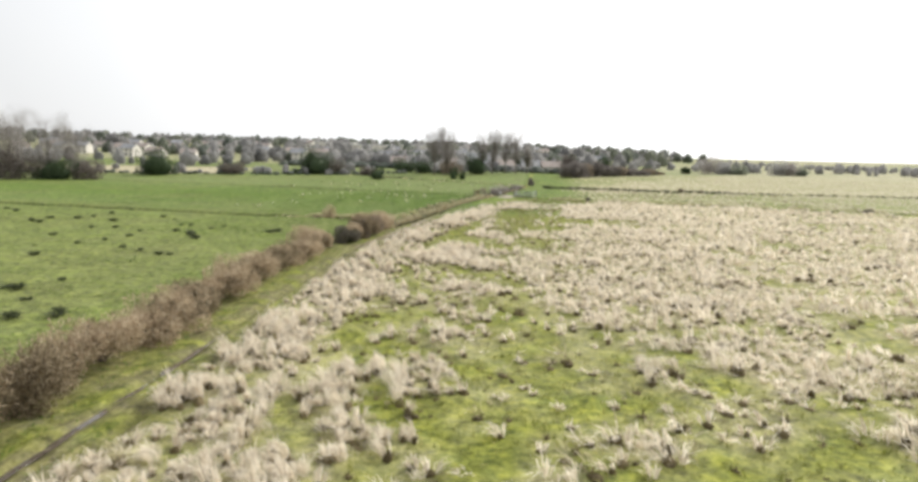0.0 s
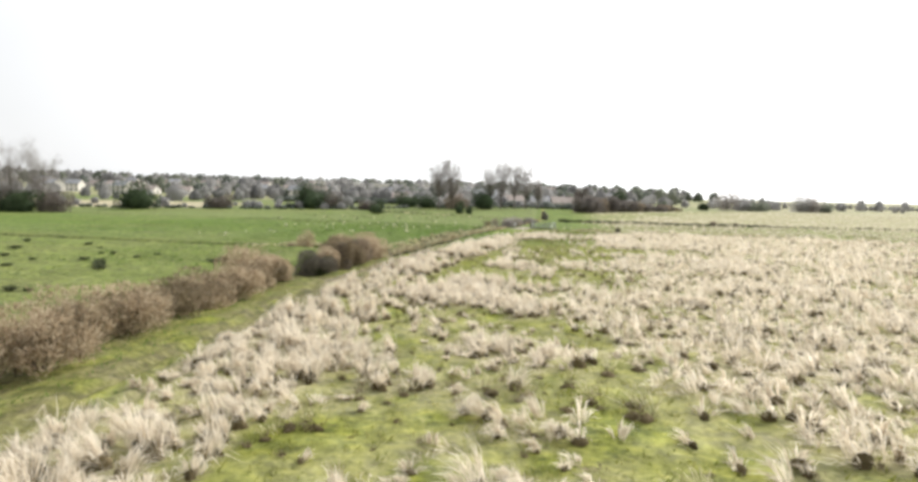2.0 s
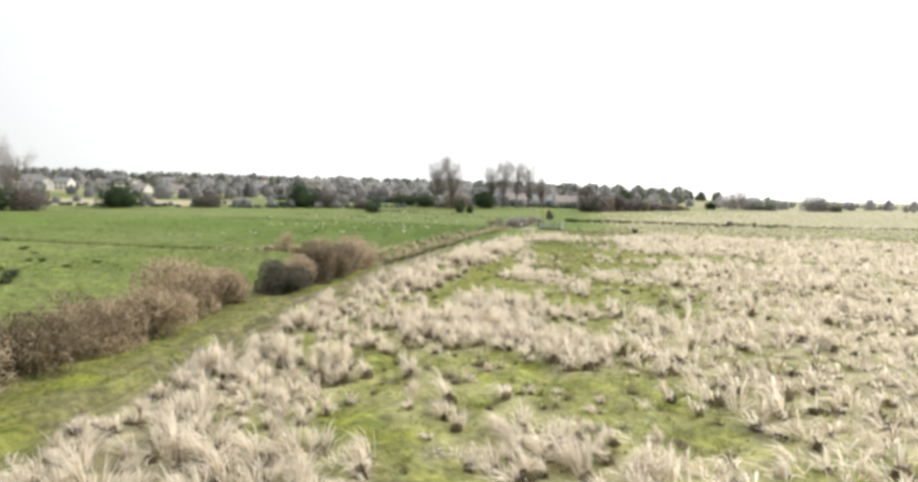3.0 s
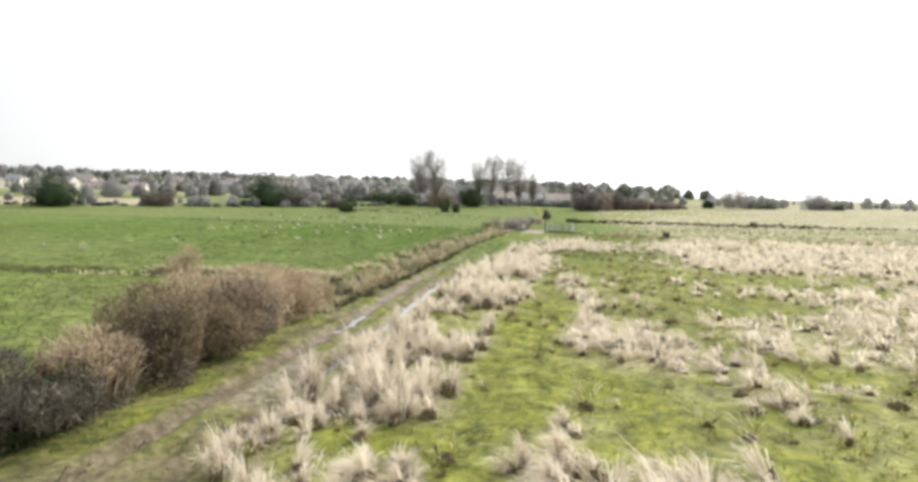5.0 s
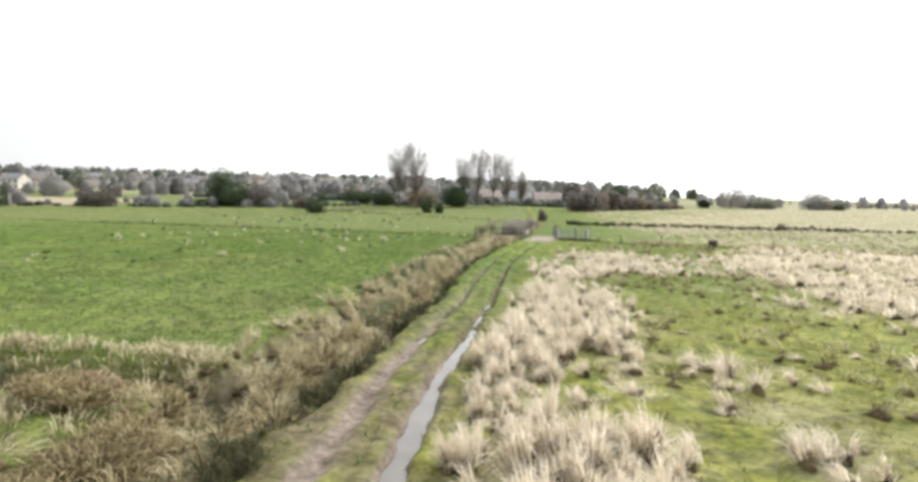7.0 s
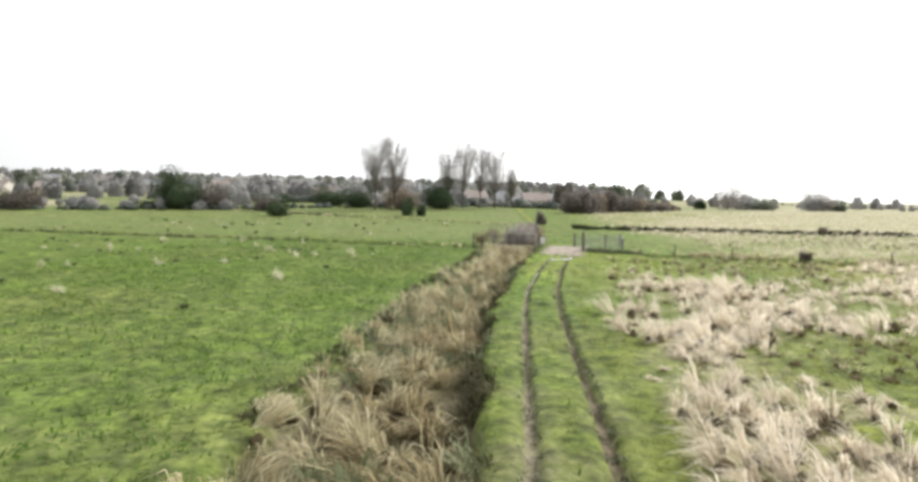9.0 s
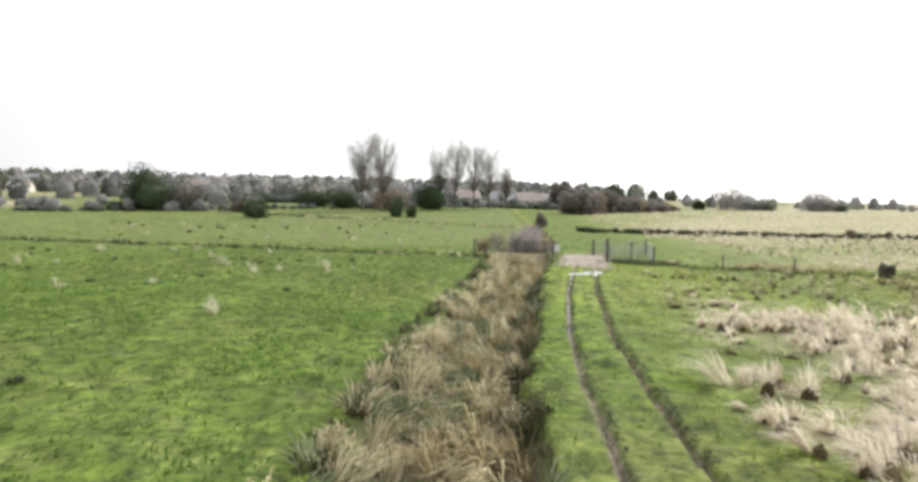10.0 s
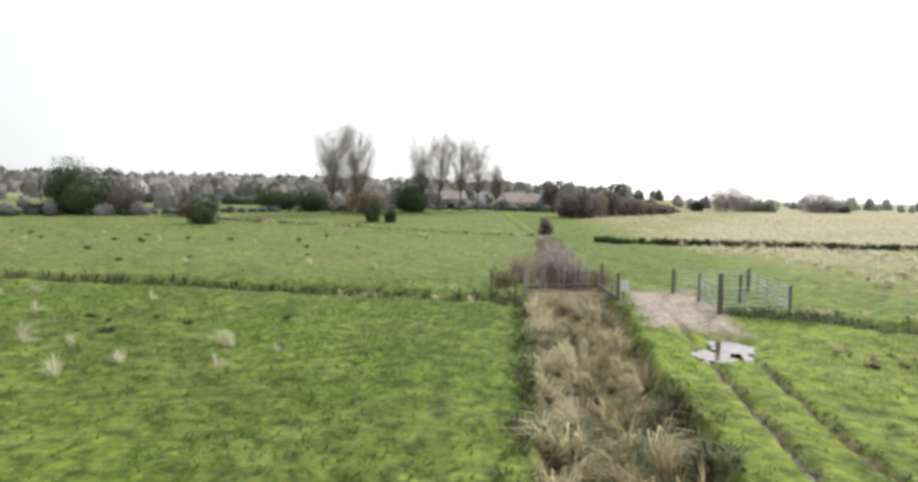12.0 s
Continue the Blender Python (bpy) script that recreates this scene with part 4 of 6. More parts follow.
def build_sods():
    """Low uneven tufts of the grazed pasture."""
    rng = np.random.default_rng(13)
    bumps = []
    lush, grey, bright, dull, pale, brown = [], [], [], [], [], []
    for x0, x1, y0, y1, cell, blades, w in ((-26, -3, 12, 150, 0.62, 13, 0.034), (-60, -26, 24, 150, 0.9, 12, 0.045), (-62, 14, 150, 214, 1.6, 10, 0.07)):
        x, y = spread(rng, x0, x1, y0, y1, cell, lambda a, b: 0.15 + 0.75 * smooth(0.35, 0.6, value_noise(a, b, 2.0, 22)))
        ok = (x < reed_left(y) - 0.2) | (y > 150)
        ok &= (np.abs(y - cross_1(x)) > 1.8) & (np.abs(y - cross_2(x)) > 1.6) & ~((y > 8) & (y < 76) & (x > hedge_line(y) - 1.5))
        x, y = x[ok], y[ok]
        soft = y < 84 + 34 * rng.uniform(0, 1, len(y))
        for keep, into in ((soft, grey), (~soft, lush)):
            into.append(hair_arrays(rng, x[keep], y[keep], height(x[keep], y[keep]) - 0.02, rng.uniform(0.22, 0.6, keep.sum()) * cell / 0.6, rng.uniform(0.06, 0.2, keep.sum()), blades, w, (0.2, 0.5)))
    for x0, x1, y0, y1, cell, blades, w in ((-3, 26, 8, 138, 0.62, 16, 0.027), (26, 60, 24, 138, 1.0, 12, 0.05)):
        x, y = spread(rng, x0, x1, y0, y1, cell, lambda a, b: 0.7 * (1 - dry_cover(a, b)))
        ok = free_of_track(x, y) & (x > rut_left(y) - 1.2)
        x, y = x[ok], y[ok]
        late = rng.uniform(0, 1, len(x)) < smooth(84, 104, y) * smooth(26, 10, x)
        bright.append(hair_arrays(rng, x[late], y[late], height(x[late], y[late]) - 0.02, rng.uniform(0.2, 0.46, late.sum()), rng.uniform(0.04, 0.13, late.sum()), blades, w, (0.3, 0.6)))
        x, y = x[~late], y[~late]
        dull.append(hair_arrays(rng, x, y, height(x, y) - 0.02, rng.uniform(0.2, 0.46, len(x)) * cell / 0.65, rng.uniform(0.04, 0.13, len(x)), blades, w, (0.3, 0.6)))
    # low hummocks of rough grass right of the track, brown painting their shaded side
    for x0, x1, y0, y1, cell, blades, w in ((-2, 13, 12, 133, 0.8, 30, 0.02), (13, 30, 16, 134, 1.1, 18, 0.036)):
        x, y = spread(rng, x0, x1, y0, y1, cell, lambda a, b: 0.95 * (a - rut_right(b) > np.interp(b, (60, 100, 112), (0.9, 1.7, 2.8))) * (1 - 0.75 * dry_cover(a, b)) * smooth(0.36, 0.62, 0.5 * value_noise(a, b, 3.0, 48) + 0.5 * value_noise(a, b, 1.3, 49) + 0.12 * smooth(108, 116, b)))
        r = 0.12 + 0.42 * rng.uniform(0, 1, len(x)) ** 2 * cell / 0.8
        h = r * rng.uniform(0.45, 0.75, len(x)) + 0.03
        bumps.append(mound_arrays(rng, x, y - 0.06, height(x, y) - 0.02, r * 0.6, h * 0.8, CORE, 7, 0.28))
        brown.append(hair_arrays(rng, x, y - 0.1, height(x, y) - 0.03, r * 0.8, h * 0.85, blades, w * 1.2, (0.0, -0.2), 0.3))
        strawy = rng.uniform(0, 1, len(x)) < 0.3 + 0.4 * (r > 0.3)
        for keep, into in ((strawy, pale), (~strawy, dull)):
            into.append(hair_arrays(rng, x[keep], y[keep] + 0.1, height(x[keep], y[keep]), r[keep] * 1.1, h[keep] * 1.35, blades, w * 0.8, (-0.2, 0.3), 0.4))
    x, y = spread(rng, 15, 75, 132, 186, 1.5, lambda a, b: 0.8 * (b > right_0(a) + 2) * (b < right_1(a) - 2) * smooth(15, 24, a) * smooth(0.4, 0.65, value_noise(a, b, 5.0, 50)))
    brown.append(hair_arrays(rng, x, y, height(x, y) - 0.03, rng.uniform(0.2, 0.5, len(x)), rng.uniform(0.15, 0.4, len(x)), 18, 0.06, (0.0, 0.0), 0.5))
    tagged(new("hummocks", np_mesh("hummocks", *join(bumps), M_SHADED_FOOT, smooth=True)), "low hummocks of rough grass, darkened to paint their shade", "grass", kind="stuff")
    tagged(new("hummock_shade", np_mesh("hummock_shade", *join(brown), M_SHADED_GRASS)), "brown grass painting shade on the near sides of low hummocks", "grass", kind="stuff")
    tagged(new("grey_pasture_grass", np_mesh("grey_pasture_grass", *join(grey), M_GREY_GREEN)), "uneven dull green grass of the grazed pasture", "grass", kind="stuff")
    tagged(new("young_grass", np_mesh("young_grass", *join(bright), M_YOUNG)), "bright yellow-green grass beside the track", "grass", kind="stuff")
    tagged(new("hummock_grass", np_mesh("hummock_grass", *join(pale), M_REED_PALE)), "wisps of dead grass on the low hummocks", "grass", kind="stuff")
    tagged(new("pasture_grass", np_mesh("pasture_grass", *join(lush), M_GREEN)), "uneven green grass of the grazed pasture", "grass", kind="stuff")
    tagged(new("rough_grass", np_mesh("rough_grass", *join(dull), M_OLIVE_GRASS)), "uneven yellow-green grass between the dead tussocks", "grass", kind="stuff")


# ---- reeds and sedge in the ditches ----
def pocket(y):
    """Hollows under the bank of the reed ditch, filled with shade-dark grass, 0 to 1."""
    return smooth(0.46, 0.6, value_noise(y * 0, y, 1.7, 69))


def hollow(x, y):
    """The wet middle of the reed ditch, 0 to 1."""
    u = (x - reed_left(y)) / (reed_right(y) - reed_left(y))
    return np.exp(-((u - 0.42) / 0.2) ** 2) * smooth(0.25, 0.5, value_noise(x, y, 3.5, 46)) * smooth(86, 92, y) * smooth(150, 140, y)


def build_reeds():
    rng = np.random.default_rng(31)
    x, y = spread(rng, -10, 8, 72.5, 196, 0.58, lambda a, b: ((a > reed_left(b) + np.interp(b, (110, 118), (-0.1, 0.3))) & (a < reed_right(b) - 0.3 - np.interp(b, (94, 104), (0.95, 0.7)) * pocket(b)) & ~((b > 142.8) & (b < 149.5))) * (np.interp(b, (88, 94), (0.75, 0.3)) + np.interp(b, (88, 94), (0.25, 0.7)) * smooth(0.25, 0.55, value_noise(a, b, 1.5, 41))) * (1 - 0.35 * hollow(a, b)))
    z = height(x, y)
    across = (x - reed_left(y)) / (reed_right(y) - reed_left(y))
    h = (0.3 + 0.6 * value_noise(x, y, 1.4, 42)) * rng.uniform(0.5, 1.4, len(x)) * np.interp(y, (86, 104), (0.7, 1.0)) * np.interp(across, (0.35, 0.6, 0.9), (1.0, 1.15, 1.3))
    rr = rng.uniform(0.22, 0.55, len(x))
    tagged(new("reed_foot", np_mesh("reed_foot", *mound_arrays(rng, x, y - 0.1, z, rr * 0.6, h * 0.45, CORE, 7, 0.25), M_SHADED_FOOT, smooth=True)), "feet of the reeds in the ditch, darkened for the shade between them", "reeds", kind="stuff")
    turn = value_noise(x, y, 1.5, 45)
    sets, fringe = [], []
    for q in range(6):
        k = np.floor(turn * 5.999).astype(int) == q
        a = q * np.pi / 3
        pale = across[k] < 0.3
        pale |= rng.uniform(0, 1, len(pale)) < np.where(y[k] < 95, 0.3, 0.26)
        for keep, into in ((pale, fringe), (~pale, sets)):
            tall = rng.uniform(0, 1, keep.sum()) < np.interp(across[k][keep], (0.3, 0.7), (0.35, 0.75))
            for w, make, n, wide in ((~tall, hair_arrays, 84, 0.021), (tall, plume_arrays, 84, 0.02)):
                into.append(make(rng, x[k][keep][w], y[k][keep][w], z[k][keep][w], rr[k][keep][w], h[k][keep][w], n, wide, (0.4 * np.cos(a), 0.4 * np.sin(a)), 0.4))
    tagged(new("reed_fringe", np_mesh("reed_fringe", *join(fringe), M_REED_PALE)), "bleached dead grass along the edge of the reed ditch", "reeds", kind="stuff")
    n = 1700
    y = rng.uniform(71, 130, n)
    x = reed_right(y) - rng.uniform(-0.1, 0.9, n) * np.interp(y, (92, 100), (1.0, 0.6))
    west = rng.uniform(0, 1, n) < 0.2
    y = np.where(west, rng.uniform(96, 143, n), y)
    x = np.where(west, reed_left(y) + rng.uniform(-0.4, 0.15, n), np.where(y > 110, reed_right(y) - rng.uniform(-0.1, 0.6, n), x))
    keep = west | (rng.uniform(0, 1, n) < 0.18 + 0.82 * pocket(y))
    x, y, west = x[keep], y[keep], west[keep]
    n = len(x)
    # blades rise towards the rim so the painted trench shade shows
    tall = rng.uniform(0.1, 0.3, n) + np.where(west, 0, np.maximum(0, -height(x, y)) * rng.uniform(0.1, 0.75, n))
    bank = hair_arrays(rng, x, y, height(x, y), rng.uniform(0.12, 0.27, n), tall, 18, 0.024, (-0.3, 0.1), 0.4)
    tagged(new("bank_grass", np_mesh("bank_grass", *bank, M_BANK_SHADE)), "grass hanging over the ditch bank, blackened to paint the shade below it", "grass", kind="stuff")
    tagged(new("reed_bed", np_mesh("reed_bed", *join(sets), M_REED)), "collapsed brown dead reeds filling the ditch", "reeds", kind="stuff")
    sets = []
    for line, x0, x1, num, tall, w in ((cross_1, -24, -8.5, 480, 0.34, 0.03), (lambda x: cross_1(x) - 1.9, -11.5, -8.0, 450, 0.42, 0.03), (cross_2, -12, -3.0, 60, 0.4, 0.035), (cross_3, -60, 5, 300, 0.4, 0.08), (right_0, 8.5, 80, 900, 0.45, 0.05), (right_1, 40, 110, 160, 0.4, 0.10)):
        x = rng.uniform(x0, x1, num)
        off = rng.choice((-1.0, 1.0), num, p=(0.2, 0.8)) * rng.uniform(1.0, 2.2, num)
        y = line(x) + off
        keep = rng.uniform(0, 1, num) < smooth(0.35, 0.75, value_noise(x, y, 3.0, 43))
        x, y = x[keep], y[keep]
        sets.append(tussock_blades(rng, x, y, height(x, y), 14, tall * rng.uniform(0.5, 1.2, len(x)), rng.uniform(0.2, 0.4, len(x)), w))
    tagged(new("ditch_sedge", np_mesh("ditch_sedge", *join(sets), M_REED_PALE)), "dead sedge along the banks of the field ditches", "reeds", kind="stuff")
    # rushes set dense and dark enough to paint the ditches' shaded far banks
    sets = []
    for line, x0, x1, num, tall, w in ((cross_1, -120, -18, 1400, 0.45, 0.06), (cross_1, -18, -7.5, 190, 0.34, 0.04), (cross_2, -60, -3.0, 1500, 0.6, 0.04), (cross_3, -60, 5, 500, 0.4, 0.1), (right_0, 9.5, 30, 260, 0.45, 0.03), (right_0, 30, 90, 1000, 0.4, 0.07), (right_1, 11, 64, 1900, 0.75, 0.1), (right_1, 64, 130, 500, 0.55, 0.16), (right_0, 5.2, 10, 150, 0.4, 0.022)):
        x = rng.uniform(x0, x1, num)
        y = line(x) + (rng.uniform(0.2, 1.5, num) if line is right_1 else rng.uniform(-0.9, 1.1, num))
        sets.append(tussock_blades(rng, x, y, height(x, y), 9, tall * rng.uniform(0.5, 1.3, len(x)), rng.uniform(0.2, 0.45, len(x)), w))
    tagged(new("ditch_rushes", np_mesh("ditch_rushes", *join(sets), M_RUSH)), "dark rushes down in the field ditches, also painting their shaded banks", "rushes", kind="stuff")
    # green weed between the reeds
    y = rng.uniform(91, 142, 1700)
    mid, half = (reed_left(y) + reed_right(y)) / 2, (reed_right(y) - reed_left(y)) / 2
    x = mid + rng.uniform(-1, 1, 1700) * half
    keep = (value_noise(x, y, 2.2, 44) > 0.61) | (hollow(x, y) > 0.6)
    x, y = x[keep], y[keep]
    weed = hair_arrays(rng, x, y, height(x, y), rng.uniform(0.2, 0.45, len(x)), rng.uniform(0.2, 0.5, len(x)), 30, 0.03, (0.1, 0.3), 0.5)
    tagged(new("ditch_weed", np_mesh("ditch_weed", *weed, M_WEED)), "grey-green weed among the dead reeds", "weeds", kind="stuff")


# ---- bushes and trees ----
def lobes(rng, rx, ry, h, count):
    """Lobes of an uneven crown: centres and radii."""
    az = rng.uniform(0, 2 * np.pi, count)
    rad = np.sqrt(rng.uniform(0, 1, count)) * 0.68
    c = np.stack([np.cos(az) * rad * rx, np.sin(az) * rad * ry, h * rng.uniform(0.12, 0.78, count) * (1 - 0.35 * rad)], 1)
    return c, rng.uniform(0.28, 0.46, count)


def crown_points(rng, rx, ry, h, n, count=9, foot=0.1):
    c, rad = lobes(rng, rx, ry, h, count)
    k = rng.integers(0, count, n)
    d = rng.normal(size=(n, 3))
    d /= np.linalg.norm(d, axis=1)[:, None]
    p = c[k] + d * (rad[k] * rng.uniform(0.55, 1.08, n) ** 0.6)[:, None] * np.array((rx, ry, h * 0.62))
    p += rng.normal(size=(n, 3)) * 0.035 * np.array((rx, ry, h))
    p[:, 2] *= h / np.percentile(p[:, 2], 98.5)
    p[:, 0] *= rx / np.percentile(np.abs(p[:, 0]), 98)
    p[:, 1] *= ry / np.percentile(np.abs(p[:, 1]), 98)
    far = np.sqrt((p[:, 0] / rx) ** 2 + (p[:, 1] / ry) ** 2)
    p[:, :2] *= np.minimum(1.0, 1.04 / np.maximum(far, 1e-6))[:, None]
    p[:, 2] = np.clip(p[:, 2], foot * h * rng.uniform(0, 1, n), h * 1.02)
    return p, d


def bush(name, where, rx, ry, h, material, leaves, size, label, group="", seed=0, long=1.0, core=None, turn=0.0):
    """A bush: several stems from the ground and a crown of many leaves or twigs."""
    rng = np.random.default_rng(seed)
    z = float(height(where[0], where[1]))
    t = thing(name, (where[0], where[1], z), label, "tree" if "tree" in name else "bush", group, turn)
    paths = []
    for _ in range(9):
        az, o = rng.uniform(0, 2 * np.pi), rng.uniform(0.2, 0.75)
        s = np.linspace(0, 1, 5)[:, None]
        end = np.array((np.cos(az) * o * rx, np.sin(az) * o * ry, h * rng.uniform(0.55, 0.85)))
        paths.append((np.array((0.08 * np.cos(az), 0.08 * np.sin(az), -0.05)) * (1 - s) + end * s + rng.normal(size=(5, 3)) * 0.03 * h * s, 0.035 * h / 2 * (1 - 0.8 * s[:, 0])))
    part("woody_base", np_mesh("woody_base", *tube_arrays(paths), M_BARK), t)
    p, d = crown_points(rng, rx, ry, h, leaves, 11)
    if long < 2:
        low = rng.uniform(0, 1, leaves) < 0.3
        az, rad = rng.uniform(0, 2 * np.pi, leaves), np.sqrt(rng.uniform(0.3, 1, leaves)) * (0.8 + 0.2 * np.sin(3 * rng.uniform(0, 1)))
        rad = rad * (0.82 + 0.18 * np.sin(az * 3 + seed))
        p[low] = np.stack([np.cos(az) * rad * rx * 0.9, np.sin(az) * rad * ry * 0.9, h * 0.5 * rng.uniform(0, 1, leaves) ** 0.8], 1)[low]
    part("crown", np_mesh("crown", *leaf_arrays(rng, p, size, long, 0.9 if long > 1.5 else 0.0, d * (1.2 if long > 1.5 else 0.3)), material), t)
    if long > 3.2:
        n = 110
        az, o = rng.uniform(0, 2 * np.pi, n), np.sqrt(rng.uniform(0.1, 1.0, n))
        b = np.stack([np.cos(az) * o * rx * 0.6, np.sin(az) * o * ry * 0.6, np.full(n, h * 0.1)], 1)
        e = np.stack([np.cos(az) * o * rx * 1.05, np.sin(az) * o * ry * 1.05, h * rng.uniform(0.6, 1.15, n) * (1.1 - 0.5 * o)], 1)
        part("cane_spray", np_mesh("cane_spray", *blade_arrays(rng, b, e, 0.022, 0.5), material), t, "thin arching canes")
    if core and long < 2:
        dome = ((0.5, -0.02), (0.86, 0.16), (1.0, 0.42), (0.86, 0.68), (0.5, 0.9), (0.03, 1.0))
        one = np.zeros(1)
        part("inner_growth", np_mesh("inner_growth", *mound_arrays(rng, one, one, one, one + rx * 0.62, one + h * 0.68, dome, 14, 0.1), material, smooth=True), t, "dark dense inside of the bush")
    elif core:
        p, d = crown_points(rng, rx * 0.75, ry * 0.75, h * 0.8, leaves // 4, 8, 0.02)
        # inner twigs mostly of a darker colour, painting shade into the hollows
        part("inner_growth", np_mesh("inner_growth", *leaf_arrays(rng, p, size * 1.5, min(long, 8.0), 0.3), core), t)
    return t


def build_hedge():
    rng = np.random.default_rng(51)
    y = 9.0
    k = 0
    while y < 53.5:
        x = float(hedge_line(y))
        h = rng.uniform(1.25, 2.3)
        bush("bramble_bush", (x + rng.uniform(-0.5, 0.4), y), rng.uniform(1.2, 1.9), rng.uniform(1.2, 1.8), h, (M_BRAMBLE, M_BRAMBLE, M_BRAMBLE_DARK, M_BRAMBLE, M_BRAMBLE)[(k * 3) % 5], 4200, 0.029,
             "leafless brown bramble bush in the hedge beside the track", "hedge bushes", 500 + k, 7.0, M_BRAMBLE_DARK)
        y += rng.uniform(1.9, 2.9)
        k += 1
    for k, (x, y, r, h) in enumerate(((-7.8, 53.6, 1.5, 1.6), (-8.2, 55.7, 1.2, 1.35))):
        bush("bramble_bush", (x, y), r, r, h, M_BRAMBLE, 7000, 0.024, "low brown bramble at the end of the hedge", "hedge bushes", 590 + k, 9.0, M_BRAMBLE_DARK)
    bush("thorn_bush", (-6.85, 58.9), 1.3, 1.4, 1.5, M_THORN_DARK, 11000, 0.021, "low dark thorn bush beside the track", "thorn bushes", 601, 9.0, M_RUSH)
    bush("bramble_bush", (-6.35, 60.3), 1.0, 1.1, 1.6, M_BRAMBLE, 6000, 0.021, "pinkish-brown bramble beside the dark thorn bush", "hedge bushes", 592, 9.0, M_THORN)
    bush("thorn_bush", (-6.5, 62.6), 1.25, 1.3, 2.3, M_BRAMBLE_DARK, 11000, 0.021, "dark leafless thorn bush with russet tips", "thorn bushes", 602, 9.0, M_THORN)
    bush("thorn_bush", (-6.7, 66.4), 1.9, 2.0, 2.4, M_BRAMBLE, 11000, 0.021, "brown leafless thorn bush at the end of the hedge", "thorn bushes", 603, 9.0, M_THORN)
    bush("bramble_bush", (-6.3, 64.5), 1.1, 1.2, 1.75, M_BRAMBLE_DARK, 8000, 0.021, "grey-brown bramble filling the hedge beside the track", "hedge bushes", 593, 9.0, M_BRAMBLE_DARK)
    bush("thorn_bush", (-7.1, 68.4), 1.35, 1.3, 1.95, M_BRAMBLE, 9000, 0.021, "brown leafless thorn bush in the thick of the hedge", "thorn bushes", 606, 9.0, M_THORN)
    bush("thorn_bush", (-6.6, 70.4), 1.45, 1.6, 1.75, M_BRAMBLE, 11000, 0.021, "brown twiggy bush trailing into the reeds", "thorn bushes", 604, 9.0, M_BRAMBLE)
    bush("bramble_bush", (-8.5, 74.3), 1.7, 1.8, 0.8, M_REED, 9000, 0.021, "low dead brown bramble at the head of the reed ditch", "hedge bushes", 605, 9.0, M_BRAMBLE)
    bush("bramble_bush", (-8.3, 77.6), 1.5, 1.5, 0.8, M_REED, 5000, 0.021, "low sprawling dead bramble among the reeds", "hedge bushes", 608, 9.0, M_BRAMBLE_DARK)
    for k, (x, y, r, h, mat) in enumerate(((-9.7, 79.3, 1.2, 0.7, M_REED), (-8.9, 80.6, 0.9, 0.6, M_REED))):
        bush("bramble_bush", (x, y), r, r * 0.8, h, mat, 4000, 0.023, "low sprawling bramble on the bank of the ditch", "hedge bushes", 612 + k, 10.0, M_BRAMBLE)
    bush("thorn_bush", (-16.5, 81.3), 0.95, 0.95, 2.5, M_BRAMBLE, 1700, 0.024, "leafless reddish thorn bush on the ditch bank", "thorn bushes", 616, 11.0)
    bush("thorn_bush", (-18.4, 82.0), 0.9, 0.8, 1.0, M_BRAMBLE_DARK, 3000, 0.026, "low twiggy thorn bush on the ditch bank", "thorn bushes", 607, 11.0, M_THORN)


def build_culvert_scrub():
    rng = np.random.default_rng(52)
    for k in range(17):
        y = 149.6 + 36 * (k / 16) ** 1.3
        mid, half = float(reed_left(y) + reed_right(y)) / 2, float(reed_right(y) - reed_left(y)) / 2
        bush("scrub_bush", (mid + rng.uniform(-0.8, 0.8) * half, y), rng.uniform(0.6, 1.2), rng.uniform(0.8, 1.3), rng.uniform(1.2, 1.9) * (1.75 - 0.9 * k / 16), (M_BARE, M_SCRUB, M_BARE, M_REED_TWIG, M_THORN)[k % 5], 1200, 0.032,
             "grey-brown leafless scrub in the ditch past the culvert", "scrub past the culvert", 620 + k, 13.0)
    for k, (x, y, r, h, mat) in enumerate(((-3.9, 146.0, 0.7, 1.3, M_BRAMBLE_DARK), (-2.6, 149.0, 0.8, 1.7, M_REED_TWIG), (-0.4, 149.3, 0.8, 1.3, M_THORN), (2.2, 149.6, 0.6, 1.0, M_REED_TWIG))):
        bush("scrub_bush", (x, y), r, r, h, mat, 650, 0.024, "dark leafless scrub at the culvert head", "scrub past the culvert", 660 + k, 14.0)


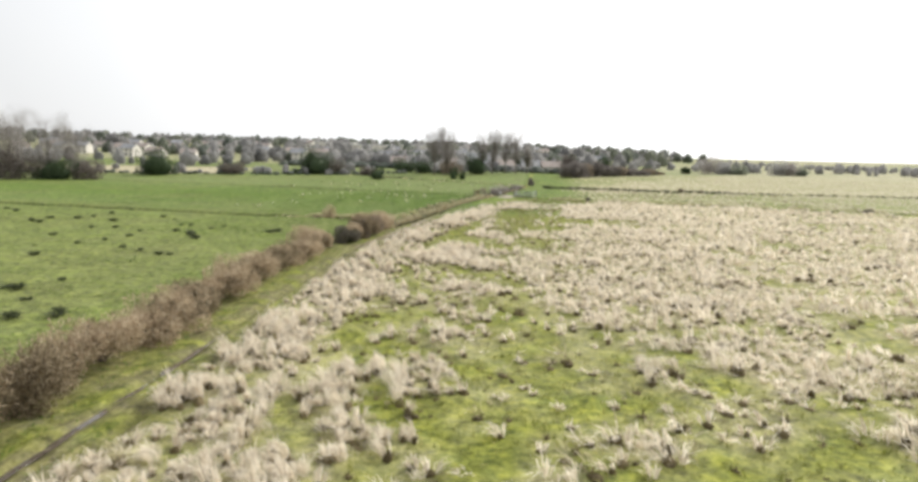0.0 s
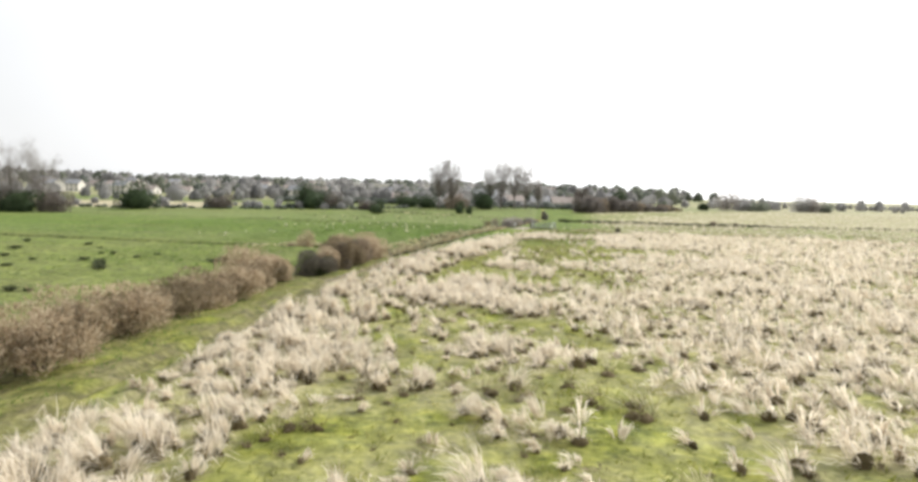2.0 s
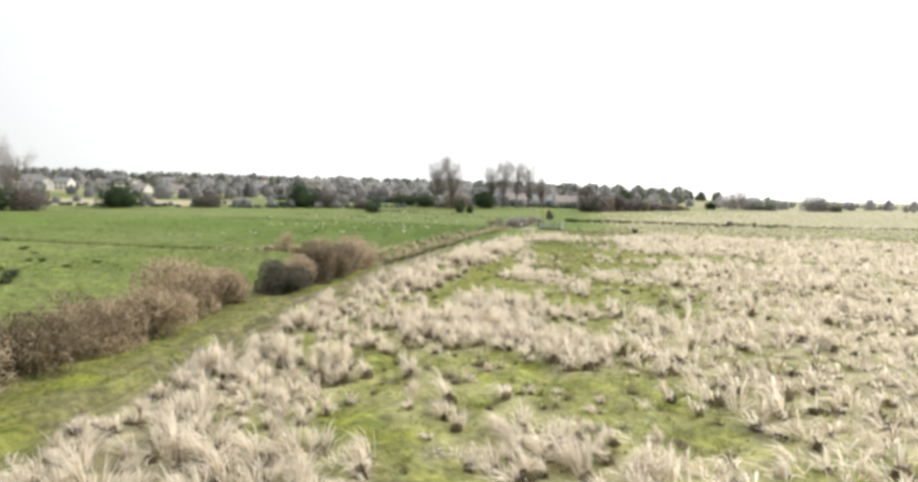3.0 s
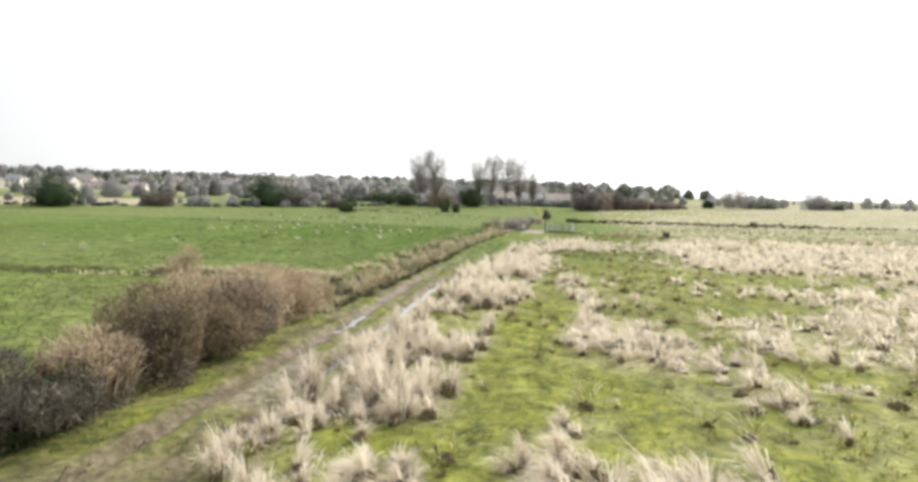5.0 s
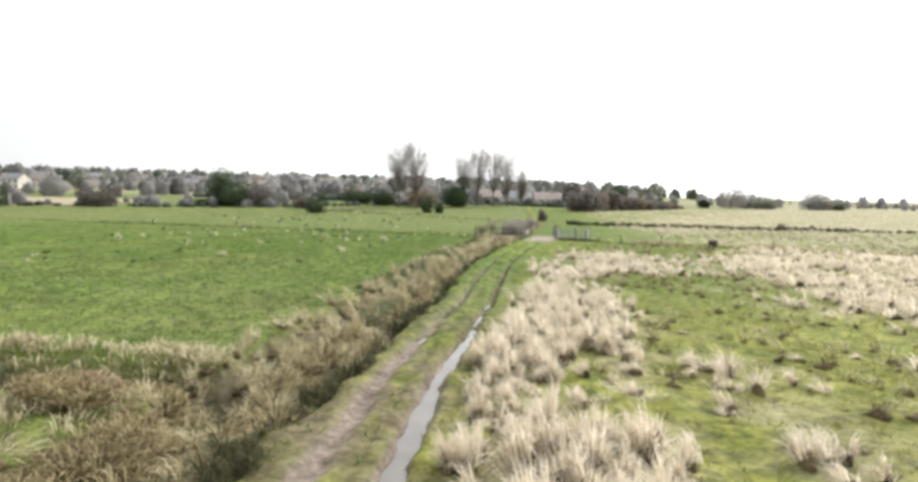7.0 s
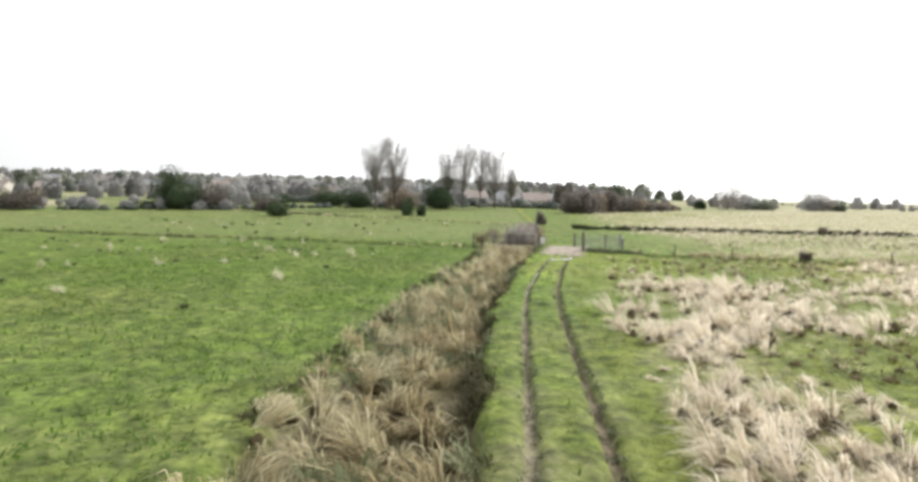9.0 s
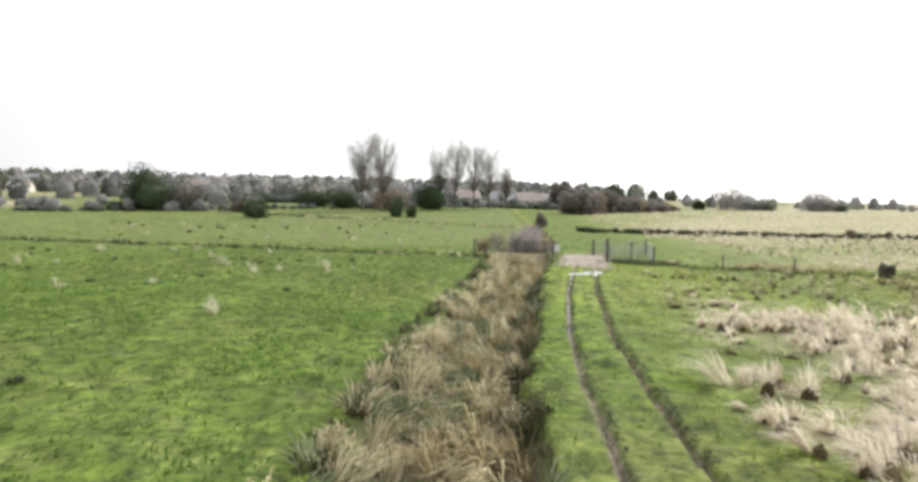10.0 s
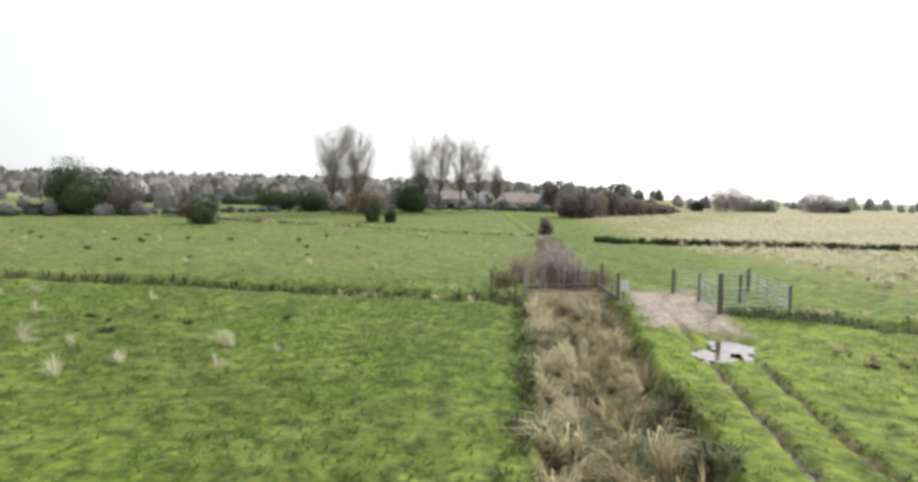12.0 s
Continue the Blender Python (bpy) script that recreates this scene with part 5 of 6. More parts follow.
def bare_tree(name, where, h, label, group, seed, reach=0.19, material=None, trunk=0.22, bole=0.3, limbs=32, twigs=150):
    """A leafless tree: tapered trunk, steep limbs that fork, and a haze of fine twigs in a vase-shaped crown."""
    rng = np.random.default_rng(seed)
    z = float(height(where[0], where[1]))
    t = thing(name, (where[0], where[1], z), label, "tree", group)
    s = np.linspace(0, 1, 8)
    bend = rng.normal(size=2) * 0.02 * h
    trunk_pts = np.stack([bend[0] * s ** 2, bend[1] * s ** 2, -0.1 + s * h * 0.8], 1)
    part("trunk", np_mesh("trunk", *tube_arrays([(trunk_pts, trunk * (1 - 0.85 * s))], 7), M_BARK, smooth=True), t)
    paths, P, D = [], [], []
    for _ in range(limbs):
        # each limb reaches for a spot in an oval crown
        az, q, e = rng.uniform(0, 2 * np.pi), rng.uniform(0.1, 1.0) ** 0.45, rng.uniform(-0.9, 0.97)
        mid_z, half_z = (1 + bole) / 2, (1 - bole) / 2
        top = mid_z + half_z * e * (1 - 0.1 * q * q)
        R = h * reach * q * math.sqrt(1 - 0.6 * e ** 6) * (0.84 + 0.18 * e)
        u = min(max(top - rng.uniform(0.2, 0.42), bole * 0.7), 0.8)
        w = np.linspace(0, 1, 7)
        out = R * w ** 0.8
        pts = np.stack([bend[0] * u ** 2 + np.cos(az) * out, bend[1] * u ** 2 + np.sin(az) * out, h * (u * 0.9 + (top - u * 0.9) * w ** 1.2)], 1)
        pts[1:] += rng.normal(size=(6, 3)) * 0.01 * h * w[1:, None]
        paths.append((pts, trunk * 0.32 * (1.15 - u) * (1 - 0.8 * w)))
        for _ in range(4):
            i = rng.integers(2, 6)
            q = np.array((np.cos(az), np.sin(az), 1.6)) * 0.5 + rng.normal(size=3) * 0.45
            q /= np.linalg.norm(q)
            f = np.linspace(0, 1, 4)[:, None]
            fork = pts[i] + q * f * h * rng.uniform(0.05, 0.12) + rng.normal(size=(4, 3)) * 0.008 * h * f
            paths.append((fork, trunk * 0.10 * (1 - 0.8 * f[:, 0])))
            k = twigs // 5
            v = rng.uniform(0.0, 1.1, k)
            P.append(fork[0] + (fork[-1] - fork[0]) * v[:, None] + rng.normal(size=(k, 3)) * 0.036 * h)
            D.append(np.tile(q, (k, 1)))
        k = twigs // 3
        v = rng.uniform(0.3, 1.05, k)
        P.append(np.stack([np.interp(v, w, pts[:, j]) for j in range(3)], 1) + rng.normal(size=(k, 3)) * 0.036 * h)
        D.append(np.tile(np.array((np.cos(az) * 0.5, np.sin(az) * 0.5, 1.0)), (k, 1)))
    part("limb_framework", np_mesh("limb_framework", *tube_arrays(paths, 4), M_BARK), t)
    part("twig_crown", np_mesh("twig_crown", *leaf_arrays(rng, np.concatenate(P), 0.036, 17.0, 0.25, np.concatenate(D) * 0.5), material or M_BARE), t)
    return t


def build_trees():
    for k, (x, y, h) in enumerate(((-30.6, 240, 19.2), (-26.0, 241, 18.8))):
        bare_tree("poplar_tree", (x, y), h, "tall leafless poplar at the edge of the green field", "leafless poplars", 700 + k, 0.275, trunk=0.27, bole=0.34, limbs=72, twigs=120)
    for k, (x, y, h) in enumerate(((-13.4, 254, 18.6), (-9.8, 257, 19.0), (-5.0, 260, 18.8), (-0.9, 263, 18.2), (3.8, 266, 12.5))):
        bare_tree("poplar_tree", (x, y), h, "tall leafless poplar beside a row of houses", "leafless poplars", 720 + k, 0.22 if k < 4 else 0.16, trunk=0.25, bole=0.36, limbs=56, twigs=110)
    for k, (x, y, h) in enumerate(((-127, 150, 18), (-121, 156, 19), (-116, 160, 16), (-134, 158, 20))):
        bare_tree("ash_tree", (x, y), h, "tall leafless tree at the edge of the pasture", "leafless ash trees", 740 + k, 0.34, bole=0.22, limbs=46, twigs=170)
    for k, (x, y, rx, h, mat, lab) in enumerate((
            (-113, 192, 6.2, 8.0, M_DARK_LEAF, "large round dark evergreen bush at the field edge"),
            (-44.5, 209, 2.4, 4.2, M_DARK_LEAF, "dark dense bush standing alone in the green field"),
            (-70.0, 222, 6.2, 7.6, M_DARK_LEAF, "big dark evergreen bush at the field edge"),
            (-72.5, 223.5, 4.0, 9.3, M_DARK_LEAF, "dark evergreen tree rising above the big bush"),
            (-64, 224, 4.0, 6.2, M_THORN, "brown twiggy bush beside the big evergreen"),
            (-76, 219, 2.4, 1.6, M_DARK_LEAF, "low dark bush at the foot of the evergreen"),
            (-20.6, 222, 1.7, 3.9, M_DARK_LEAF, "small upright dark bush in the field"),
            (-17.6, 223, 1.1, 2.3, M_DARK_LEAF, "small dark bush in the field"),
            (-36, 246, 4.0, 5.0, M_DARK_LEAF, "round dark bush below the poplars"),
            (-44, 250, 5.0, 5.2, M_DARK_LEAF, "dark bush in the hedge line"),
            (-15.4, 253, 4.9, 8.2, M_DARK_LEAF, "round dark bush beside the leafless poplars"),
            (-26, 247, 5.5, 5.0, M_REED_TWIG, "grey-brown twiggy bush below the poplars"),
            (6.9, 205, 1.1, 2.5, M_SCRUB, "dark leafless bush at the end of the reed ditch"),
            (-52, 224, 3.5, 3.4, M_THORN, "brown twiggy bush at the field edge"),
            (-118, 154, 6.0, 5.0, M_DARK_LEAF, "dark thicket below the leafless trees"),
            (-94, 205, 4.5, 4.2, M_THORN, "brown thorn bush at the field edge"),
            (-126, 150, 7.0, 7.5, M_THORN, "brown leafless thicket below the bare trees"),
            (-112, 158, 5.0, 5.0, M_THORN, "brown leafless thicket at the field edge"),
            (-98, 208, 3.0, 3.0, M_DARK_LEAF, "dark bush at the field edge"),
            (20.4, 133.5, 0.4, 0.8, M_THORN, "small dark thorn bush on the ditch bank"),
            (49.5, 187.0, 0.75, 1.15, M_REED_TWIG, "small dark thorn bush on the far ditch"),
            (55.0, 187.5, 0.6, 1.0, M_REED_TWIG, "small twiggy thorn bush on the far ditch"),
            (70, 125.5, 1.0, 1.3, M_THORN, "dark thorn bush beside the ditch"))):
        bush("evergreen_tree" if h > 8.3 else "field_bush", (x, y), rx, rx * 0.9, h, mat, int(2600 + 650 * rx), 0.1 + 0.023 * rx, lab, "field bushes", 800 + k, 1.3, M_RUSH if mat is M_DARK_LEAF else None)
    # dark scrub belt past the far end of the track
    rng = np.random.default_rng(61)
    for k in range(13):
        u = k / 12
        x, y = 20.5 + 45 * u, 252 + 68 * u ** 1.1
        h = (6.4 - 4.6 * u) * rng.uniform(0.8, 1.15)
        bush("scrub_bush", (x, y + rng.uniform(0, 5)), 4.2, 3.2, h, (M_SCRUB, M_SCRUB, M_REED_TWIG, M_SCRUB)[k % 4] if k < 11 else M_BRAMBLE_DARK, 2200, 0.26,
             "dark leafless scrub in a thick belt", "scrub belt", 900 + k, 2.2, M_THORN)
    bush("scrub_bush", (36, 282), 3.2, 3.0, 8.0, M_DARK_LEAF, 4200, 0.3, "dark evergreen standing above the scrub", "scrub belt", 930, 1.3)
    bush("scrub_bush", (22, 290), 3.6, 3.0, 8.6, M_THORN, 4200, 0.25, "bare twiggy tree above the scrub", "scrub belt", 931, 2.2)
    for k, (x, y, rx, h, mat) in enumerate(((96, 350, 5.6, 9.2, M_BARE), (104, 352, 5, 6.4, M_HAZED_WOOD), (111, 352, 5.5, 5.8, M_HAZED_OLIVE), (131, 355, 6, 8.2, M_HAZED_WOOD), (138, 356, 5, 7.0, M_BARE), (145, 358, 4.5, 4.8, M_HAZED_OLIVE), (64, 345, 2.5, 4.0, M_HAZED_OLIVE), (84, 348, 2.5, 3.4, M_DARK_LEAF))):
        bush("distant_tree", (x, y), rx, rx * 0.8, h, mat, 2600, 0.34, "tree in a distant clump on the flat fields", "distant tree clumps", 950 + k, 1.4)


def far_wood(name, label, material, spots, seed, per=44, wide=1.0):
    """Far woods: crowns of small leaf clumps on short trunks, all in one mesh."""
    rng = np.random.default_rng(seed)
    x, y, h = spots
    n = len(x)
    z = height(x, y)
    k = np.repeat(np.arange(n), per)
    d = rng.normal(size=(len(k), 3))
    d /= np.linalg.norm(d, axis=1)[:, None]
    lump = 1 + 0.35 * np.sin(d[:, 0] * 5 + x[k]) * np.cos(d[:, 1] * 4 + y[k])
    r = h[k, None] * np.array((0.52 * wide, 0.52 * wide, 0.45)) * (rng.uniform(0.55, 1.0, len(k)) * lump)[:, None]
    p = np.stack([x[k], y[k], z[k] + h[k] * 0.55], 1) + d * r
    leaves = leaf_arrays(rng, p, h[k] * 0.11, 1.5, 0.3)
    body = mound_arrays(rng, x, y, z, 0.36 * h * wide * rng.uniform(0.8, 1.5, n), 0.9 * h, ((0.8, -0.05), (0.98, 0.2), (1.0, 0.42), (0.84, 0.66), (0.5, 0.88), (0.05, 1.0)), 8, 0.22)
    trunks = []
    for i in range(0, n, 3):
        trunks.append((np.array(((x[i], y[i], z[i] - 0.3), (x[i], y[i], z[i] + h[i] * 0.7))), np.array((0.03, 0.012)) * h[i]))
    return tagged(new(name, np_mesh(name, *join([body, leaves, tube_arrays(trunks, 4)]), material)), label, "woods", kind="stuff")


def build_far_woods():
    rng = np.random.default_rng(71)

    def belt(n, x0, x1, y0, y1, h0, h1, keep=None):
        x, y = rng.uniform(x0, x1, n), rng.uniform(y0, y1, n)
        if keep is not None:
            ok = keep(x, y)
            x, y = x[ok], y[ok]
        return x, y, rng.uniform(h0, h1, len(x))

    def cat(*sets):
        return tuple(np.concatenate(a) for a in zip(*sets))

    def edge_hedge(n=150, lo=0.8, hi=2.2, deep=5):
        x = rng.uniform(-330, 6, n)
        y = np.where(x < -60, field_end(x), 222 + (x + 60) * 0.9)
        return x, y + rng.uniform(0, deep, n), rng.uniform(lo, hi, n)

    clear = lambda x, y: ~((x < -150) & (y < 400)) & (value_noise(x, y, 60, 72) > 0.25)
    far_wood("far_hedge", "low dark hedge along the end of the green field, paled for haze", M_HAZED_EVERGREEN,
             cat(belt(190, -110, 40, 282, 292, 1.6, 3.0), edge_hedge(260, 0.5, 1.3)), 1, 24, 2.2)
    far_wood("far_bare_wood", "leafless trees among the distant houses, greyed for haze", M_HAZED_WOOD,
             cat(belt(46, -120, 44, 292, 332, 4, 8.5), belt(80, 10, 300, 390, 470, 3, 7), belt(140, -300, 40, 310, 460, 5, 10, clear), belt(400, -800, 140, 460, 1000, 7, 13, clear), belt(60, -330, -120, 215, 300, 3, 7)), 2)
    far_wood("far_dark_wood", "evergreen trees among the distant houses, paled for haze", M_HAZED_EVERGREEN,
             cat(belt(46, -260, 32, 300, 460, 5, 9, clear), belt(90, -700, 120, 460, 1000, 8, 14, clear)), 3)
    far_wood("far_olive_wood", "olive green trees on the distant hillside, greyed for haze", M_HAZED_OLIVE,
             cat(belt(92, -300, 34, 310, 480, 5, 9, clear), belt(300, -900, 160, 480, 1100, 7, 13, clear)), 4)
    far_wood("edge_scrub", "grey-brown leafless scrub along the end of the green field, paled for haze", M_HAZED_WOOD, edge_hedge(130, 1.0, 3.4, 26), 6, 80, 1.4)
    far_wood("far_plain_wood", "thin lines of trees on the far plain, paled for haze", M_HAZED_WOOD,
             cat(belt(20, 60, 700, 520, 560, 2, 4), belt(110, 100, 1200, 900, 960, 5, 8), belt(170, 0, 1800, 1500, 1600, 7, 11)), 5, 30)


# ---- houses ----
def house(where, w, d, h, roof, wall_mat, roof_mat, turn, label, seed):
    """A far house: walls, pitched roof with eaves, chimney, windows and a door."""
    rng = np.random.default_rng(seed)
    z = float(height(where[0], where[1])) - 0.3
    t = thing("house", (where[0], where[1], z), label, "house", "houses beyond the fields", turn)
    V = [(-w / 2, -d / 2, 0), (w / 2, -d / 2, 0), (w / 2, d / 2, 0), (-w / 2, d / 2, 0), (-w / 2, -d / 2, h), (w / 2, -d / 2, h), (w / 2, d / 2, h), (-w / 2, d / 2, h), (-w / 2, 0, h + roof - 0.1), (w / 2, 0, h + roof - 0.1)]
    bm = bmesh.new()
    vs = [bm.verts.new(v) for v in V]
    for f in ((0, 1, 5, 4), (2, 3, 7, 6), (1, 2, 6, 9, 5), (3, 0, 4, 8, 7), (3, 2, 1, 0)):
        bm.faces.new([vs[i] for i in f])
    me = bpy.data.meshes.new("wall")
    bm.to_mesh(me)
    bm.free()
    me.materials.append(wall_mat)
    part("wall", me, t)
    e, th = 0.35, 0.18
    slope = roof / (d / 2)
    bm = bmesh.new()
    for s in (-1, 1):
        lo, hi = (s * (d / 2 + e), h - e * slope), (0, h + roof)
        q = [bm.verts.new((x, y, zz + dz)) for dz in (0, th) for x, (y, zz) in ((-w / 2 - e, lo), (w / 2 + e, lo), (w / 2 + e, hi), (-w / 2 - e, hi))]
        for f in ((0, 1, 2, 3), (7, 6, 5, 4), (0, 4, 5, 1), (1, 5, 6, 2), (2, 6, 7, 3), (3, 7, 4, 0)):
            bm.faces.new([q[i] for i in f])
    bmesh.ops.recalc_face_normals(bm, faces=bm.faces)
    me = bpy.data.meshes.new("roof")
    bm.to_mesh(me)
    bm.free()
    me.materials.append(roof_mat)
    r = part("roof", me, t)
    part("chimney", box_mesh("chimney", [((w * 0.3, 0, h + roof + 0.3), (0.7, 0.6, 1.5), 0)], M_BRICK, 0.03), r)
    pane = box_mesh("window", [((0, 0, 0), (1.1, 0.12, 1.2), 0)], M_PANE, 0.02)
    for floor_z in np.arange(1.5, h - 0.4, 2.6):
        for u in np.linspace(-0.36, 0.36, max(2, int(w / 3))):
            o = part("window", pane, t)
            o.location = (u * w, -d / 2 - 0.03, floor_z)


def build_houses():
    rng = np.random.default_rng(81)
    spots = [(-8, 302, 9), (4, 306, 8), (14, 310, 10), (-20, 308, 9), (-60, 306, 9), (-48, 310, 8), (-14, 316, 7), (24, 322, 11), (-36, 316, 9)]
    for k in range(11):
        spots.append((-290 + 26 * k + rng.uniform(-7, 7), rng.uniform(350, 430), rng.uniform(8, 13)))
    for k in range(64):
        spots.append((rng.uniform(-420, 60), rng.uniform(370, 760), rng.uniform(8, 14)))
    for k, (x, y, w) in enumerate(spots):
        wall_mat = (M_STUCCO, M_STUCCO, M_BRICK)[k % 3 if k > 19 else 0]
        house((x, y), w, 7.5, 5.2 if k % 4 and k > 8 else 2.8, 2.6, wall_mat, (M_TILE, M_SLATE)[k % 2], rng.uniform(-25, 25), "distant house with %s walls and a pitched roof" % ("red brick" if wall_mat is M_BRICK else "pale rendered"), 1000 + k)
    for x, y, w, d in ((-150, 560, 46, 22), (-118, 600, 34, 20), (-205, 640, 40, 20)):
        z = float(height(x, y))
        t = thing("warehouse", (x, y, z - 0.5), "large pale shed on the distant hillside", "warehouse", "pale sheds", 8)
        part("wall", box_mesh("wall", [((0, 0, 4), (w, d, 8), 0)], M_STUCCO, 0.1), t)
        part("roof", box_mesh("roof", [((0, 0, 8.4), (w + 1.2, d + 1.2, 0.8), 0)], M_SHEET, 0.3), t)


# ---- gateway, pen and fences ----
def post(where, h, thick=0.14, name="gate_post", label="weathered square timber gate post", group="timber posts", material=None):
    z = float(base_height(where[0], where[1]))
    t = thing(name, (where[0], where[1], z - 0.25), label, "post", group, 12 * math.sin(where[0] * 3))
    bm = bmesh.new()
    got = bmesh.ops.create_cone(bm, cap_ends=True, segments=8, radius1=thick * 0.55, radius2=thick * 0.5, depth=h + 0.25, matrix=Matrix.Translation((0, 0, (h + 0.25) / 2)))
    top = [v for v in got["verts"] if v.co.z > h]
    for v in top:
        v.co.z += 0.03 * math.sin(v.co.x * 30)
    me = bpy.data.meshes.new("shaft")
    bm.to_mesh(me)
    bm.free()
    me.materials.append(material or M_POST)
    part("shaft", me, t)
    return t


def steel_gate(a, b, h, bars, label, uprights=3, name="field_gate", mesh=False):
    """A gate or hurdle between two plan points: round rails, end stiles, uprights and a brace."""
    a, b = np.array(a, float), np.array(b, float)
    L = float(np.linalg.norm(b - a))
    t = thing(name, (a[0], a[1], float(base_height(*a))), label, "gate", "steel gates and hurdles", math.degrees(math.atan2(b[1] - a[1], b[0] - a[0])))
    lo = 0.12

    def tube(nm, p, q, r=0.02):
        s = np.linspace(0, 1, 4)[:, None]
        part(nm, np_mesh(nm, *tube_arrays([(np.array(p) * (1 - s) + np.array(q) * s, np.full(4, r))], 8), M_STEEL, smooth=True), t)

    for z in np.linspace(lo, h, bars):
        tube("rail", (0.05, 0, z), (L - 0.05, 0, z))
    for x in (0.05, L - 0.05):
        tube("stile", (x, 0, lo - 0.05), (x, 0, h + 0.05), 0.028)
    for x in np.linspace(0, L, uprights + 2)[1:-1]:
        tube("upright", (x, 0.03, lo), (x, 0.03, h), 0.016)
    if mesh:
        for x in np.arange(0.2, L - 0.1, 0.15):
            tube("wire", (x, -0.02, lo), (x, -0.02, h), 0.006)
    else:
        tube("brace", (0.05, 0.02, lo), (L - 0.05, 0.02, h), 0.014)


def build_gateway():
    post((4.85, 139.7), 1.75, 0.2, label="tall thick timber gate post")
    for p in ((5.5, 143.6), (5.0, 145.9), (1.5, 143.5), (1.9, 148.6), (7.5, 143.6), (9.6, 147.2)):
        post(p, 1.3, 0.15)
    for p in ((8.45, 140.8),):
        post(p, 1.15, 0.11)
    steel_gate((4.95, 139.9), (5.45, 143.5), 1.15, 7, "galvanised steel field gate standing open by the yard", 2)
    steel_gate((4.95, 139.75), (8.4, 140.75), 1.1, 6, "galvanised steel hurdle with wire mesh", 2, "pen_hurdle", True)
    steel_gate((5.1, 145.95), (9.5, 147.2), 1.1, 6, "galvanised steel hurdle at the back of the pen", 2, "pen_hurdle")
    steel_gate((8.5, 140.9), (9.6, 147.1), 1.1, 6, "galvanised steel hurdle closing the side of the pen", 3, "pen_hurdle")
    # a low beam, a thin rail and bleached pales over the culvert head
    rng = np.random.default_rng(57)
    for a, b in (((-2.7, 146.2), (1.45, 147.3)), ((1.45, 147.3), (1.3, 143.0))):
        L = math.dist(a, b)
        turn = math.degrees(math.atan2(b[1] - a[1], b[0] - a[0]))
        t = thing("pale_fence", (*a, 0), "bleached timber pales on a dark beam over the culvert", "fence", "pale fences", turn)
        part("beam", box_mesh("beam", [((L / 2, 0.0, 0.16), (L, 0.14, 0.2), 0)], M_POST, 0.02), t, "dark wet timber beam")
        part("rail", box_mesh("rail", [((L / 2, -0.05, 0.86), (L, 0.035, 0.06), 0)], M_POST, 0.008), t)
        x = 0.15
        while x < L - 0.1:
            tall = rng.uniform(0.6, 1.25)
            pale = part("pale", box_mesh("pale", [((0, 0, tall / 2), (rng.uniform(0.05, 0.1), 0.025, tall), rng.uniform(-12, 12))], M_PALE_TIMBER if rng.uniform() < 0.65 else M_POST, 0.006), t)
            pale.location, pale.rotation_euler = (x, -0.10, 0.05), (rng.uniform(-0.06, 0.06), rng.uniform(-0.09, 0.09), 0)
            x += rng.uniform(0.16, 0.42)
    post((-2.9, 144.7), 1.5, 0.2, "fence_post", "thick bleached timber post by the culvert", material=M_PALE_TIMBER)
    for p in ((-3.3, 146.6), (-3.7, 141.4), (-4.6, 144.5)):
        post(p, 1.2, 0.12, "fence_post", "weathered round timber fence post")
    t = thing("marker_board", (1.75, 143.4, 0.0), "short bleached board on a stake beside the gate post", "board", turn=6)
    part("stake", box_mesh("stake", [((0, 0.03, 0.45), (0.06, 0.05, 1.0), 0)], M_POST, 0.006), t)
    part("panel", box_mesh("panel", [((0, -0.012, 0.68), (0.42, 0.03, 0.55), 0)], M_SHEET, 0.01), t, "chalky white panel")
    for x in (11.5, 15.5, 20.0, 26.0):
        post((x, float(right_0(x)) - 1.6), 1.0, 0.1, "fence_post", "weathered round timber fence post")


